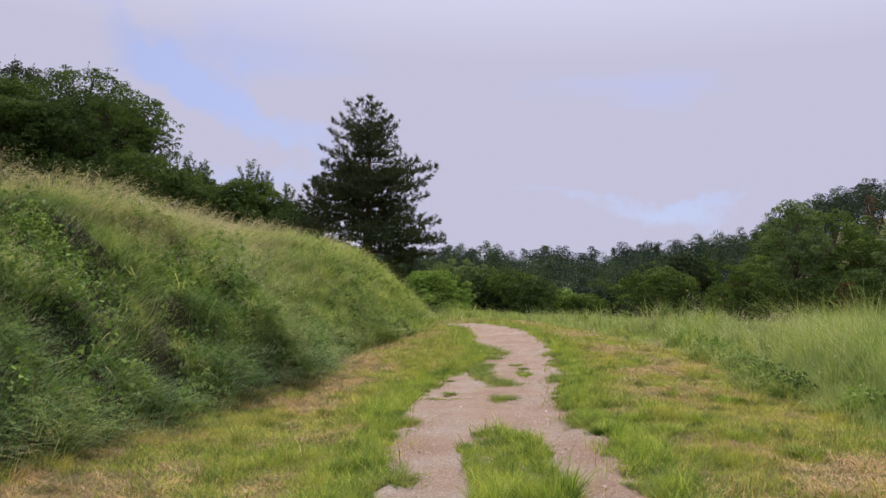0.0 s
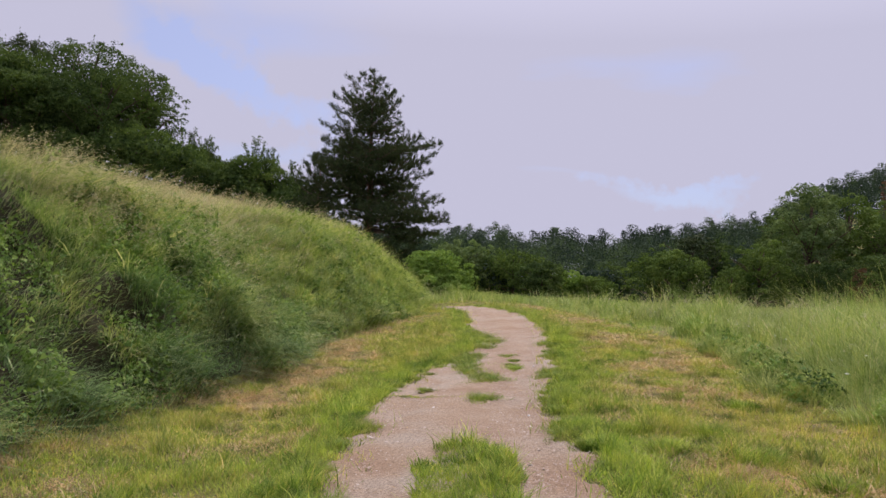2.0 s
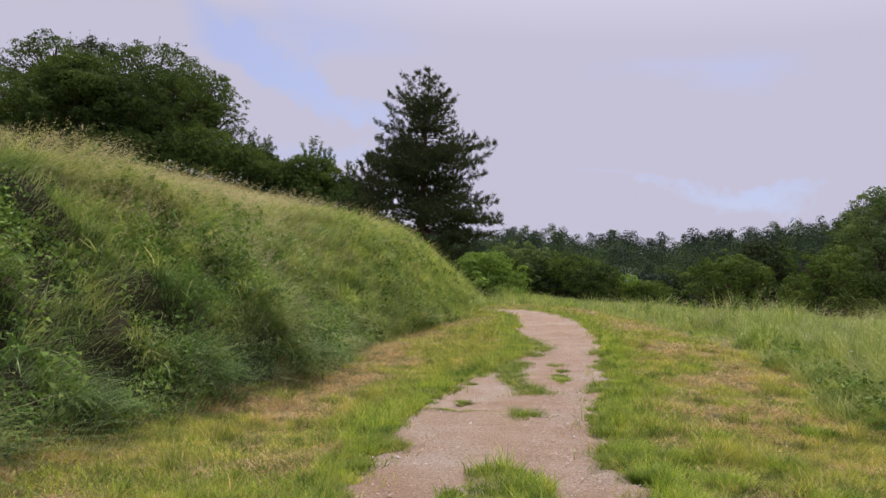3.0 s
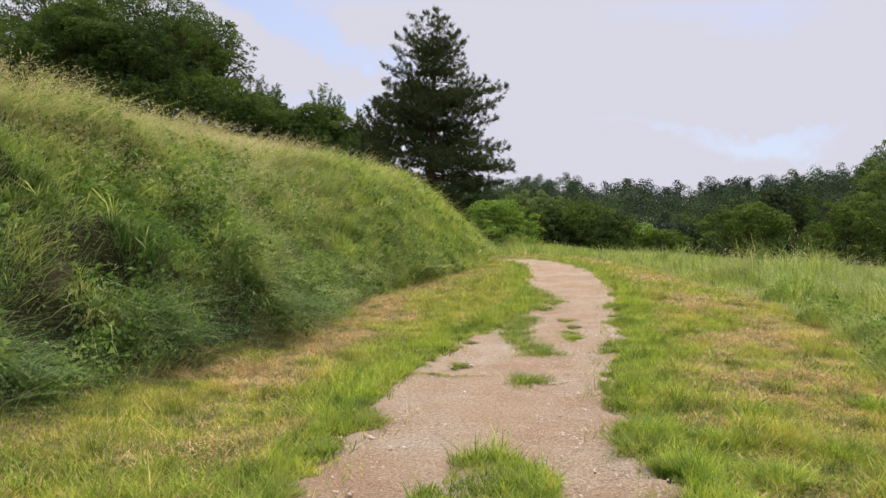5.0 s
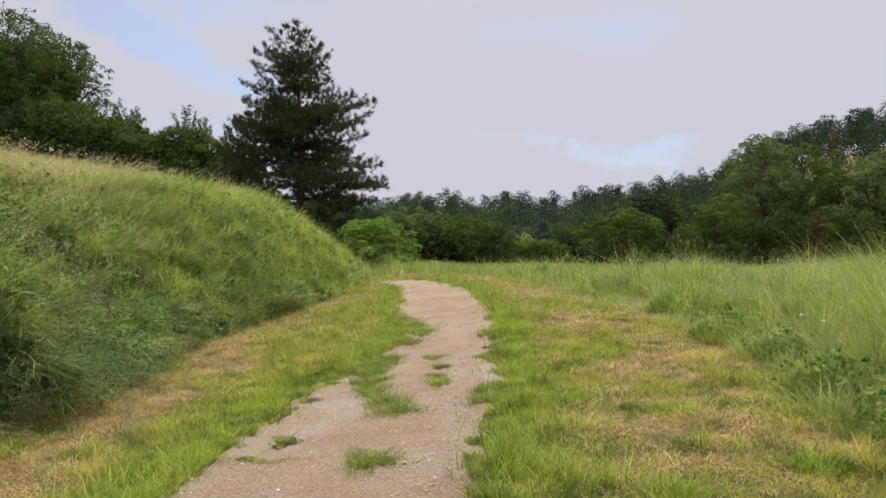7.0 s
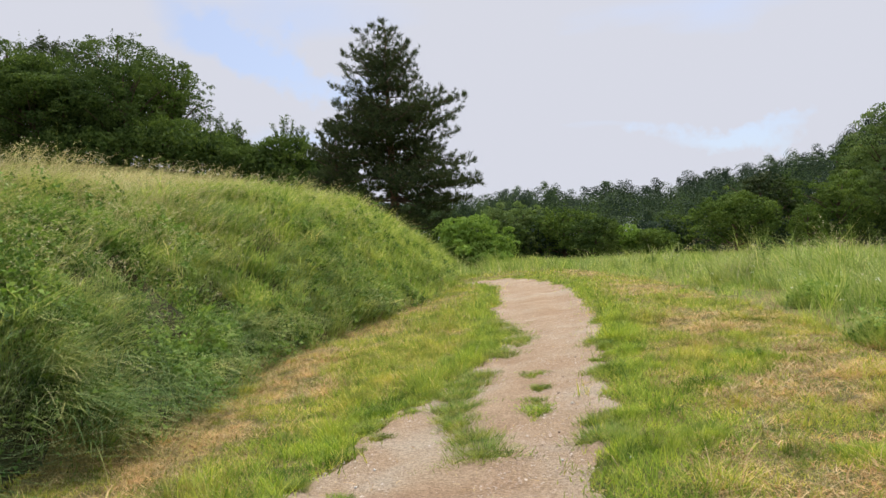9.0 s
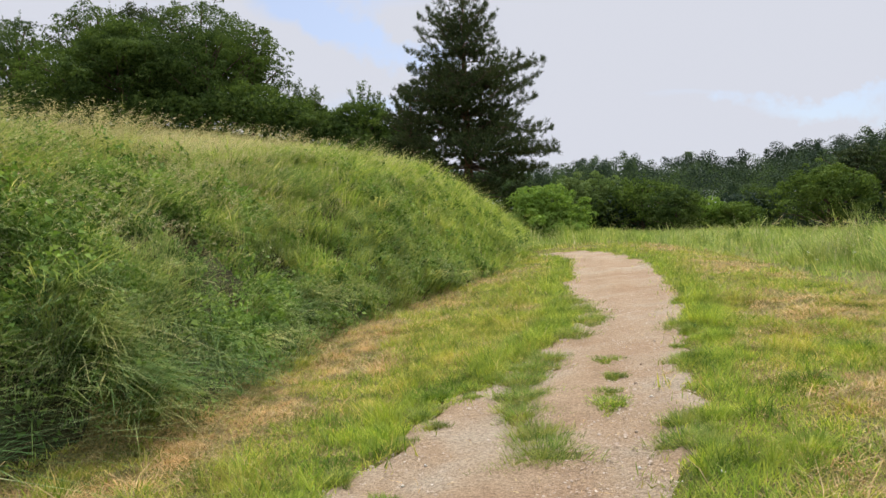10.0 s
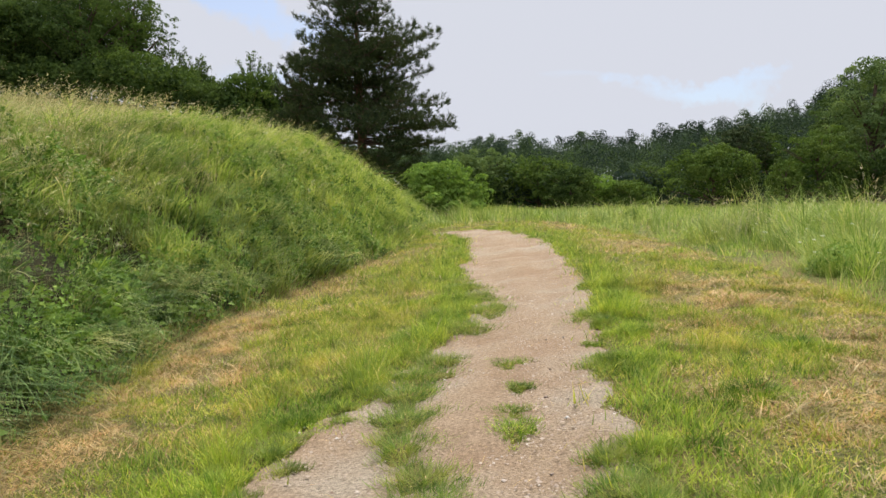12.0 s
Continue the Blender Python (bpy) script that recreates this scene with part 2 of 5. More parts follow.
MAT = {
    "soil": earth_material("soil", [(0.35, (0.11, 0.135, 0.03)), (0.6, (0.20, 0.165, 0.06))], [(0.36, (0.45, 0.47, 0.45)), (0.5, (0.9, 0.9, 0.85)), (0.62, (1.7, 1.6, 1.4))], 0.9, 38.0, bump=1.0, bump_scale=45.0, bump_dist=0.04),
    # bank earth: darker than the soil, shade of the gaps put into its colour
    "shaded_earth": earth_material("shaded_earth", [(0.35, (0.028, 0.030, 0.014)), (0.6, (0.055, 0.046, 0.024))], [(0.36, (0.5, 0.5, 0.5)), (0.62, (1.4, 1.35, 1.2))], 1.4, 30.0, bump=1.0, bump_scale=40.0, bump_dist=0.04),
    "gravel": earth_material("gravel", [(0.33, (0.256, 0.173, 0.108)), (0.5, (0.297, 0.219, 0.146)), (0.66, (0.323, 0.267, 0.2))], [(0.30, (0.45, 0.42, 0.40)), (0.5, (0.95, 0.95, 0.95)), (0.70, (1.4, 1.4, 1.42))], 1.1, 46.0, bump=1.0, bump_scale=60.0, bump_dist=0.02),
    # mound, rank, weeds: the strong mottle also paints in shade pockets and bright tops
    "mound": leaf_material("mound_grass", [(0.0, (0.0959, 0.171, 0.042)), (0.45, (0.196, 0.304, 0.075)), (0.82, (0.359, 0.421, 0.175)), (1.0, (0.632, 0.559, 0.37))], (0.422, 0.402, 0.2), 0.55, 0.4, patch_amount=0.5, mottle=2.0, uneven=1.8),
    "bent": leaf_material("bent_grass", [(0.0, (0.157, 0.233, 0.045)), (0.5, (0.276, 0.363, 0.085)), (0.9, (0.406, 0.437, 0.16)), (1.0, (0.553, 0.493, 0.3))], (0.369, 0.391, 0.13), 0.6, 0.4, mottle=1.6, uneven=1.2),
    "stalks": leaf_material("fallen_stalks", [(0.0, (0.19, 0.29, 0.1)), (0.6, (0.323, 0.41, 0.18)), (1.0, (0.522, 0.52, 0.31))], (0.247, 0.36, 0.13), 0.7, 0.3),
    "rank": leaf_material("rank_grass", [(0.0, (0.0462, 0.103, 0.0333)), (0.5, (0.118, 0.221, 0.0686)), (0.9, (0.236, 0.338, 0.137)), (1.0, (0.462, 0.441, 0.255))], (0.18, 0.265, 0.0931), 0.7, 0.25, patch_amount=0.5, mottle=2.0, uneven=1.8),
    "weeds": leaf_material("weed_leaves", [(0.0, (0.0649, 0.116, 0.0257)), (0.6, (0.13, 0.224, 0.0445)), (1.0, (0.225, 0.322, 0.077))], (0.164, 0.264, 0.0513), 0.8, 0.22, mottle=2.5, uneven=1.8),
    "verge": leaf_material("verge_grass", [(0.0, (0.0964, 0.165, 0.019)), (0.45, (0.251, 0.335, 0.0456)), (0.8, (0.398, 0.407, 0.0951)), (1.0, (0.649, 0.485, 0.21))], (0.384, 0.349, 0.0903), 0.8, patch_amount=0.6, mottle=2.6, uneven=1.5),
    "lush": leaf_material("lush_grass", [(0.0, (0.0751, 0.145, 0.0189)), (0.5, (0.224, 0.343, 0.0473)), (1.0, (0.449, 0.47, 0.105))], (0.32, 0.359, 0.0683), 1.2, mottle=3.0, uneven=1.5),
    "tuft": leaf_material("trodden_grass", [(0.0, (0.09, 0.16, 0.03)), (0.55, (0.19, 0.28, 0.055)), (1.0, (0.38, 0.37, 0.12))], (0.27, 0.26, 0.08), 3.5, mottle=6.0),
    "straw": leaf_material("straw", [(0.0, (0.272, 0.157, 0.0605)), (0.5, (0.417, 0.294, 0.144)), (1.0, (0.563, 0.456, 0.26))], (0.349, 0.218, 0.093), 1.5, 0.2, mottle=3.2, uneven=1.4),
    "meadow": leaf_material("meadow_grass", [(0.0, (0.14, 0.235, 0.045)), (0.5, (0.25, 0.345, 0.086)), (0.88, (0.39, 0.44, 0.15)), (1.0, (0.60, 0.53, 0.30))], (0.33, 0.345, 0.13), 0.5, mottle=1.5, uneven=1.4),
    "seeds": leaf_material("seed_heads", [(0.0, (0.32, 0.28, 0.18)), (0.5, (0.436, 0.4, 0.27)), (1.0, (0.582, 0.54, 0.38))], (0.436, 0.33, 0.25), 0.7, 0.3),
    "oak": leaf_material("broad_leaves", [(0.0, (0.026, 0.048, 0.016)), (0.6, (0.052, 0.085, 0.026)), (1.0, (0.09, 0.13, 0.038))], (0.10, 0.15, 0.034), 0.12, 0.3, patch_amount=0.5, gloss=0.03, mottle=0.5, uneven=0.9),
    "light": leaf_material("light_leaves", [(0.0, (0.10, 0.165, 0.034)), (0.6, (0.17, 0.27, 0.055)), (1.0, (0.25, 0.34, 0.08))], (0.18, 0.28, 0.055), 0.4, 0.35, gloss=0.03),
    "leafy": leaf_material("leafy_green", [(0.0, (0.0418, 0.071, 0.0182)), (0.6, (0.0781, 0.124, 0.0292)), (1.0, (0.136, 0.187, 0.0437))], (0.0998, 0.155, 0.0328), 0.25, 0.3, gloss=0.03, mottle=0.5, uneven=0.9),
    "dead": leaf_material("withered_leaves", [(0.0, (0.07, 0.042, 0.026)), (1.0, (0.15, 0.08, 0.045))], (0.09, 0.075, 0.035), 0.6, 0.2, gloss=0.03),
    "grey": leaf_material("grey_green_leaves", [(0.0, (0.0697, 0.109, 0.0426)), (0.6, (0.118, 0.167, 0.065)), (1.0, (0.185, 0.238, 0.095))], (0.136, 0.201, 0.0618), 0.3, 0.25, gloss=0.03, mottle=0.5, uneven=0.9),
    "needles": leaf_material("pine_needles", [(0.0, (0.022, 0.036, 0.018)), (0.6, (0.044, 0.066, 0.031)), (1.0, (0.092, 0.105, 0.046))], (0.058, 0.074, 0.028), 0.5, 0.15, gloss=0.03),
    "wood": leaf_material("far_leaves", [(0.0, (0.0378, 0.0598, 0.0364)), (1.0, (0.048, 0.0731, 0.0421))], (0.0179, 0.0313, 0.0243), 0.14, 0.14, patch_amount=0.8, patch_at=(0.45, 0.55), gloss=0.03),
    "conifer": leaf_material("far_needles", [(0.0, (0.0221, 0.0391, 0.0238)), (1.0, (0.0357, 0.0561, 0.0304))], (0.0213, 0.034, 0.0209), 0.1, 0.2, gloss=0.03),
    "pale_wood": leaf_material("far_pale_leaves", [(0.0, (0.048, 0.0786, 0.0351)), (1.0, (0.0739, 0.108, 0.046))], (0.037, 0.0673, 0.0284), 0.1, 0.25, gloss=0.03),
    "bark": earth_material("bark", [(0.3, (0.06, 0.042, 0.032)), (0.7, (0.13, 0.085, 0.06))], [(0.3, (0.6, 0.6, 0.6)), (0.7, (1.2, 1.2, 1.2))], 1.5, 9.0, bump=0.7, bump_scale=14.0, bump_dist=0.03),
    "pine_bark": earth_material("pine_bark", [(0.3, (0.10, 0.05, 0.032)), (0.7, (0.20, 0.105, 0.065))], [(0.3, (0.6, 0.6, 0.6)), (0.7, (1.2, 1.2, 1.2))], 1.5, 9.0, bump=0.7, bump_scale=14.0, bump_dist=0.03),
    "stone": earth_material("pebble", [(0.3, (0.25, 0.18, 0.135)), (0.55, (0.38, 0.31, 0.25)), (0.75, (0.56, 0.52, 0.47))], [(0.3, (0.8, 0.8, 0.8)), (0.7, (1.15, 1.15, 1.15))], 9.0, 80.0),
    "white_stone": earth_material("white_stone", [(0.3, (0.55, 0.53, 0.5)), (0.7, (0.7, 0.68, 0.65))], [(0.3, (0.85, 0.85, 0.85)), (0.7, (1.1, 1.1, 1.1))], 9.0, 60.0),
    "flower": leaf_material("white_petals", [(0.0, (0.6, 0.6, 0.55)), (1.0, (0.75, 0.75, 0.7))], (0.7, 0.7, 0.65), 1.0, 0.2),
}


# ---- mesh helpers ----
def mesh_from(name, verts, tris=None, quads=None, material=None, smooth=False):
    me = bpy.data.meshes.new(name)
    verts = np.asarray(verts, np.float32)
    tris = np.zeros((0, 3), np.int32) if tris is None else np.asarray(tris, np.int32)
    quads = np.zeros((0, 4), np.int32) if quads is None else np.asarray(quads, np.int32)
    me.vertices.add(len(verts))
    me.vertices.foreach_set("co", verts.ravel())
    me.loops.add(tris.size + quads.size)
    me.loops.foreach_set("vertex_index", np.concatenate([tris.ravel(), quads.ravel()]))
    me.polygons.add(len(tris) + len(quads))
    me.polygons.foreach_set("loop_start", np.concatenate([np.arange(len(tris)) * 3, tris.size + np.arange(len(quads)) * 4]).astype(np.int32))
    if smooth:
        me.polygons.foreach_set("use_smooth", np.ones(len(tris) + len(quads), bool))
    if material:
        me.materials.append(MAT[material])
    me.update(calc_edges=True)
    return me


def part(name, me, parent, label=""):
    ob = new(name, me)
    ob.parent = parent
    return tagged(ob, label)


def vnoise(x, y, size, seed):
    """Smooth random field from 0 to 1 with features of that size in metres."""
    g = np.random.default_rng(seed).random((64, 64))
    u, v = np.asarray(x) / size + 1000.0, np.asarray(y) / size + 1000.0
    i, j = np.floor(u).astype(int), np.floor(v).astype(int)
    a, b = u - i, v - j
    a, b = a * a * (3 - 2 * a), b * b * (3 - 2 * b)
    i0, i1, j0, j1 = i % 64, (i + 1) % 64, j % 64, (j + 1) % 64
    return (g[i0, j0] * (1 - a) + g[i1, j0] * a) * (1 - b) + (g[i0, j1] * (1 - a) + g[i1, j1] * a) * b


def smooth_step(u):
    u = np.clip(u, 0, 1)
    return u * u * (3 - 2 * u)


def leaves(rng, centre, normal, size):
    """Small three-cornered leaves or sprays, each turned at random about its normal."""
    n = len(centre)
    normal = normal / (np.linalg.norm(normal, axis=1, keepdims=True) + 1e-9)
    u = np.cross(normal, rng.normal(size=(n, 3)))
    u = u / (np.linalg.norm(u, axis=1, keepdims=True) + 1e-9)
    w = np.cross(normal, u)
    s = size[:, None]
    V = np.stack([centre - u * s * 0.55, centre + u * s * 0.3 + w * s * rng.uniform(0.3, 0.6, (n, 1)), centre + u * s * 0.4 - w * s * rng.uniform(0.2, 0.5, (n, 1))], 1)
    return V.reshape(-1, 3), np.arange(3 * n).reshape(-1, 3)


# ---- plan of the land ----
FOOT_Y = [0, 6.5, 7.4, 8.4, 10.2, 11.35, 12.4, 13.3, 14.7, 17, 19.4, 22.5, 26, 30, 36, 60]
FOOT_X = [-4.4, -3.75, -3.5, -3.2, -2.8, -2.65, -2.42, -2.22, -2.1, -2.25, -2.12, -1.55, -0.9, -0.6, -0.7, -1.5]
LEFT_Y = [-4, 5, 7.5, 10.6, 12.5, 13.6, 14.6, 16, 17.7, 19, 21.6, 26, 29, 31, 32.2]
LEFT_X = [-0.55, -0.52, -0.5, -0.42, -0.02, 0.22, 0.48, 0.85, 1.1, 1.05, 0.92, 0.95, 0.90, 0.5, -0.3]
RIGHT_Y = [-4, 5.5, 7, 8, 10, 12, 14, 16, 19, 22, 25.5, 28.8, 30.7, 32.2, 33.4]
RIGHT_X = [1.5, 1.52, 1.66, 1.58, 1.58, 1.93, 2.15, 2.38, 2.6, 2.75, 2.68, 2.35, 2.0, 1.3, -0.3]
TALL_Y = [0, 7.9, 10.4, 12.3, 15, 18, 22, 28, 32, 34.5, 36.5, 40]
TALL_X = [4.4, 4.35, 4.15, 4.6, 5.1, 5.4, 5.5, 5.3, 4.6, 3.2, -0.5, -3.0]
RIDGE_A = [-1.2, -0.3, -0.01, 0.035, 0.067, 0.088, 0.12, 0.21, 0.24, 0.31, 0.34, 0.364, 0.40, 0.432, 0.48, 0.57, 0.62, 0.70, 1.2]
RIDGE_E = [0.06, 0.055, 0.062, 0.072, 0.072, 0.062, 0.068, 0.070, 0.081, 0.086, 0.099, 0.0985, 0.108, 0.128, 0.152, 0.182, 0.19, 0.21, 0.25]
WEST_A = [-1.2, -0.8, -0.5, -0.35, -0.27, -0.2, -0.13, -0.05]
WEST_Z = [18, 17, 15, 12.5, 11, 8, 4, 0]


def foot(y):
    return np.interp(y, FOOT_Y, FOOT_X)


def mound_rise(x, y):
    d = np.maximum(foot(y) - x, 0)
    s = np.sin(np.pi / 2 * np.clip(d / np.interp(y, [18, 27], [4.475, 4.0]), 0, 1)) ** 0.947
    t = 1 - np.clip((y - 28.6) / 18.6, 0, 1) ** 2
    return np.interp(y, [10, 13, 17, 21, 27], [2.86, 2.80, 2.64, 2.74, 2.98]) * s * t * smooth_step((y + 12) / 10)


HOLES = ((-2.66, 12.05, 0.40), (-3.45, 9.6, 0.3), (-3.2, 17.7, 0.24), (-4.6, 13.4, 0.28), (-2.9, 15.2, 0.24), (-3.9, 16.2, 0.26), (-3.7, 11.0, 0.28), (-4.3, 8.6, 0.3))


def hollow(x, y):
    """Dark pockets under the weeds of the bank."""
    d = foot(y) - x
    deep = 0.28 * smooth_step((0.34 - vnoise(x, y, 0.75, 32)) / 0.12) * np.interp(y, [16, 21], [1, 0.15])
    for hx, hy, r in HOLES:
        deep = np.maximum(deep, 0.6 * smooth_step(1.6 - np.hypot(x - hx, (y - hy) * 0.8) / r))
    return deep * smooth_step((d - 0.05) / 0.3) * (d < 7) * (y < 40)


def pocket(x, y):
    """The bare dark hollow at the foot of the bank, under an overhanging tussock."""
    return np.hypot((x + 2.6) / 0.36, (y - 12.02) / 0.5) < 1


def lumps(x, y):
    """The uneven hummocks of the bank."""
    d = foot(y) - x
    return smooth_step((d - 0.1) / 0.9) * (d < 9) * (y < 46) * (0.55 * (vnoise(x, y, 1.15, 36) - 0.55) + 0.24 * (vnoise(x, y, 0.5, 37) - 0.5)) * np.interp(y, [15, 21], [1, 0.35]) * (1 - 0.55 * smooth_step((d - 2.2) / 1.6))


def land(x, y):
    """Height of the ground."""
    x, y = np.asarray(x, float), np.asarray(y, float)
    z = -0.077 + 0.0876 * np.clip(x, -2, 2.6) + 0.03 * np.clip(x - 2.6, 0, 6) + 0.01314 * np.clip(y, -6, 33)
    # behind its crest the bank falls away again
    z = z - 0.3 * np.clip(foot(y) - x - 4.9, 0, 3) * smooth_step((40 - y) / 8) * smooth_step((y + 4) / 6)
    z = z + 0.3 * smooth_step(1.6 - np.hypot((x + 2.68) / 0.45, (y - 12.95) / 0.42))
    z = z + mound_rise(x, y) - hollow(x, y) + lumps(x, y) + np.where(np.abs(x) < 30, 0.025 * (vnoise(x, y, 0.7, 3) - 0.5), 0)
    z = z + 0.09 * smooth_step((y - 33.2) / 0.4) * smooth_step((x + 2.5) / 1.0) * smooth_step((2.2 - x) / 0.8)
    z = z - smooth_step((x - 3.2) / 2.5) * 0.3 * smooth_step((y - 17) / 20) - 0.5 * smooth_step((y - 36) / 28) * smooth_step((x + 2.5) / 2)
    a = x / np.maximum(y, 20)
    z = z + (np.interp(a, RIDGE_A, RIDGE_E) * 250 - 13.5) * smooth_step((y - 85) / 165)
    z = z + np.interp(a, WEST_A, WEST_Z) * smooth_step((y - 46) / 66)
    return z


def path_side(x, y):
    """Metres inside the path's edges, negative on the grass."""
    wob = 0.22 * (vnoise(x, y, 0.5, 11) - 0.5) + 0.22 * (vnoise(x, y, 0.17, 12) - 0.5)
    return np.minimum(x - np.interp(y, LEFT_Y, LEFT_X), np.interp(y, RIGHT_Y, RIGHT_X) - x) + wob


def strip_side(x, y):
    """Metres inside the rounded grass strip between the wheel tracks."""
    half = 0.37 * np.sqrt(np.clip(1 - (np.maximum(y - 7.2, 0) / 1.15) ** 2, 0, 1))
    return half - np.abs(x - 0.62) - 0.12 * (y > 8.2) + 0.16 * (vnoise(x, y, 0.35, 13) - 0.5)


# ---- the ground ----
def spread(lo, hi, step, far_lo, far_hi, grow=1.13):
    a = list(np.arange(lo, hi, step))
    s, v = step, hi
    while v < far_hi:
        a.append(v)
        s *= grow
        v += s
    a.append(far_hi)
    s, v, b = step, lo, []
    while v > far_lo:
        s *= grow
        v -= s
        b.append(max(v, far_lo))
    return np.array(b[::-1] + a)


def grid_mesh(name, X, Y, Z, material, keep=None):
    n, m = X.shape
    i = np.arange(n * m).reshape(n, m)
    q = np.stack([i[:-1, :-1], i[1:, :-1], i[1:, 1:], i[:-1, 1:]], -1).reshape(-1, 4)
    if keep is not None:
        q = q[keep[q].all(1)]
    return mesh_from(name, np.stack([X, Y, Z], -1).reshape(-1, 3), quads=q, material=material, smooth=True)


def build_ground():
    xs, ys = spread(-8.0, 4.8, 0.16, -1200, 1200, 1.16), spread(2.5, 36, 0.16, -400, 1500, 1.16)
    X, Y = np.meshgrid(xs, ys, indexing="ij")
    Z = land(X, Y)
    Z = Z - 0.05 * smooth_step(path_side(X, Y) * 5 + 0.5) * (np.abs(X) < 6)
    me = grid_mesh("ground", X, Y, Z, "soil")
    # dark earth under the bank's long growth, with the shade between plants painted in
    me.materials.append(MAT["shaded_earth"])
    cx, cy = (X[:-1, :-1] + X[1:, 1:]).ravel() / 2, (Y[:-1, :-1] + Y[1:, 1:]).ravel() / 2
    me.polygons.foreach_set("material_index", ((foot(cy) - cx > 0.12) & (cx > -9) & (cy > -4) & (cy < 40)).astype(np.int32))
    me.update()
    tagged(new("ground", me), "grassy ground with a long steep bank beside the path", "ground", kind="structure")
    # the path, a little sunken between the verges
    xs, ys = np.arange(-1.2, 3.4, 0.06), np.arange(-3.5, 33.6, 0.07)
    X, Y = np.meshgrid(xs, ys, indexing="ij")
    ruts = 0.03 * np.exp(-((X - np.interp(Y, LEFT_Y, LEFT_X) - 0.4) / 0.25) ** 2) + 0.03 * np.exp(-((X - np.interp(Y, RIGHT_Y, RIGHT_X) + 0.4) / 0.25) ** 2)
    Z = land(X, Y) + 0.012 * (vnoise(X, Y, 0.45, 5) - 0.5) + 0.010 * (vnoise(X, Y, 0.1, 6) - 0.5) - ruts
    Z = Z - 0.06 * smooth_step(0.5 - path_side(X, Y) * 6)
    keep = (path_side(X, Y) > -0.12).ravel()
    tagged(new("path", grid_mesh("path", X, Y, Z + 0.012, "gravel", keep)), "pinkish gravel path worn into two wheel tracks", "path", kind="structure")


build_ground()


# ---- grass ----
def blades(rng, base, height, width, lean, turn, droop, segs=2):
    """Bent tapering blades of grass: height, width, how far the tip leans (as a share of the height), its direction, how far the tip hangs."""
    n = len(base)
    face = turn + np.pi / 2 + rng.normal(0, 0.7, n)
    side = np.stack([np.cos(face), np.sin(face), np.zeros(n)], -1)
    ahead = np.stack([np.cos(turn), np.sin(turn), np.zeros(n)], -1)
    rings = []
    for k in range(segs):
        s = k / segs
        c = base + ahead * (height * lean * s ** 1.7)[:, None]
        c[:, 2] += height * (s - droop * s * s)
        w = (width * 0.5 * (1 - 0.45 * s))[:, None] * side
        rings += [c - w, c + w]
    tip = base + ahead * (height * lean)[:, None]
    tip[:, 2] += height * (1 - droop)
    V = np.stack(rings + [tip], 1)
    m = 2 * segs + 1
    local = []
    for k in range(segs - 1):
        a = 2 * k
        local += [(a, a + 1, a + 3), (a, a + 3, a + 2)]
    local.append((m - 3, m - 2, m - 1))
    T = (np.arange(n) * m)[:, None, None] + np.array(local)[None]
    return V.reshape(-1, 3), T.reshape(-1, 3)


def joined(pieces):
    vs, ts, o = [], [], 0
    for v, t in pieces:
        vs.append(v)
        ts.append(t + o)
        o += len(v)
    return np.concatenate(vs), np.concatenate(ts)


def scatter(rng, n, x0, x1, y0, y1, near=12.0, fall=9.0):
    """Places over a stretch, thinning out beyond the near end of the walk."""
    x, y = rng.uniform(x0, x1, n * 3), rng.uniform(y0, y1, n * 3)
    keep = rng.random(n * 3) < 1 / (1 + np.maximum(0, (y - near) / fall) ** 2)
    return x[keep][:n], y[keep][:n]


def far_width(y):
    return 1 + np.maximum(0, (y - 12) / 11)


def on_land(x, y, drop=0.02):
    return np.stack([x, y, land(x, y) - drop], -1)


def tussocks(rng, x, y, count, height, reach, width, turn, lean, droop, segs, loose=0.35):
    """Fountains of blades: each tussock leans its own way and its blades arch outwards."""
    k = np.repeat(np.arange(len(x)), count)
    n = len(k)
    a = rng.uniform(0, 2 * np.pi, n)
    r = reach[k] * np.sqrt(rng.random(n))
    bx, by = x[k] + r * np.cos(a), y[k] + r * np.sin(a)
    out = np.stack([0.75 * np.cos(a) + np.cos(turn[k]), 0.75 * np.sin(a) + np.sin(turn[k])], -1)
    way = np.arctan2(out[:, 1], out[:, 0]) + rng.normal(0, loose, n)
    amount = np.hypot(out[:, 0], out[:, 1]) * lean[k] * rng.uniform(0.5, 1.3, n)
    return blades(rng, on_land(bx, by), height[k] * rng.uniform(0.6, 1.2, n), width * far_width(by) * np.minimum(np.exp(rng.normal(-0.1, 0.4, n)), 1.6), amount, way, np.clip(droop[k] * rng.uniform(0.5, 1.4, n), 0, 0.95), segs)


def rank_share(x, y):
    """How much of the growth is dark rank grass: most of it low on the bank, in patches higher up."""
    d = foot(y) - x
    low = np.interp(d, [0.2, 1.3, 2.6, 3.4], [0.85, 0.7, 0.22, 0.05])
    return np.clip(low + 2.4 * (vnoise(x, y, 1.0, 38) - 0.55), 0.03, 0.92) * np.interp(y, [15, 22], [1, 0.2])


def flow(x, y):
    """The way in which the long grass of the bank has been laid, in swirls of a metre or two."""
    return -0.45 + 2.6 * (vnoise(x, y, 2.1, 34) - 0.5) + 1.5 * (vnoise(x, y, 0.8, 39) - 0.5)


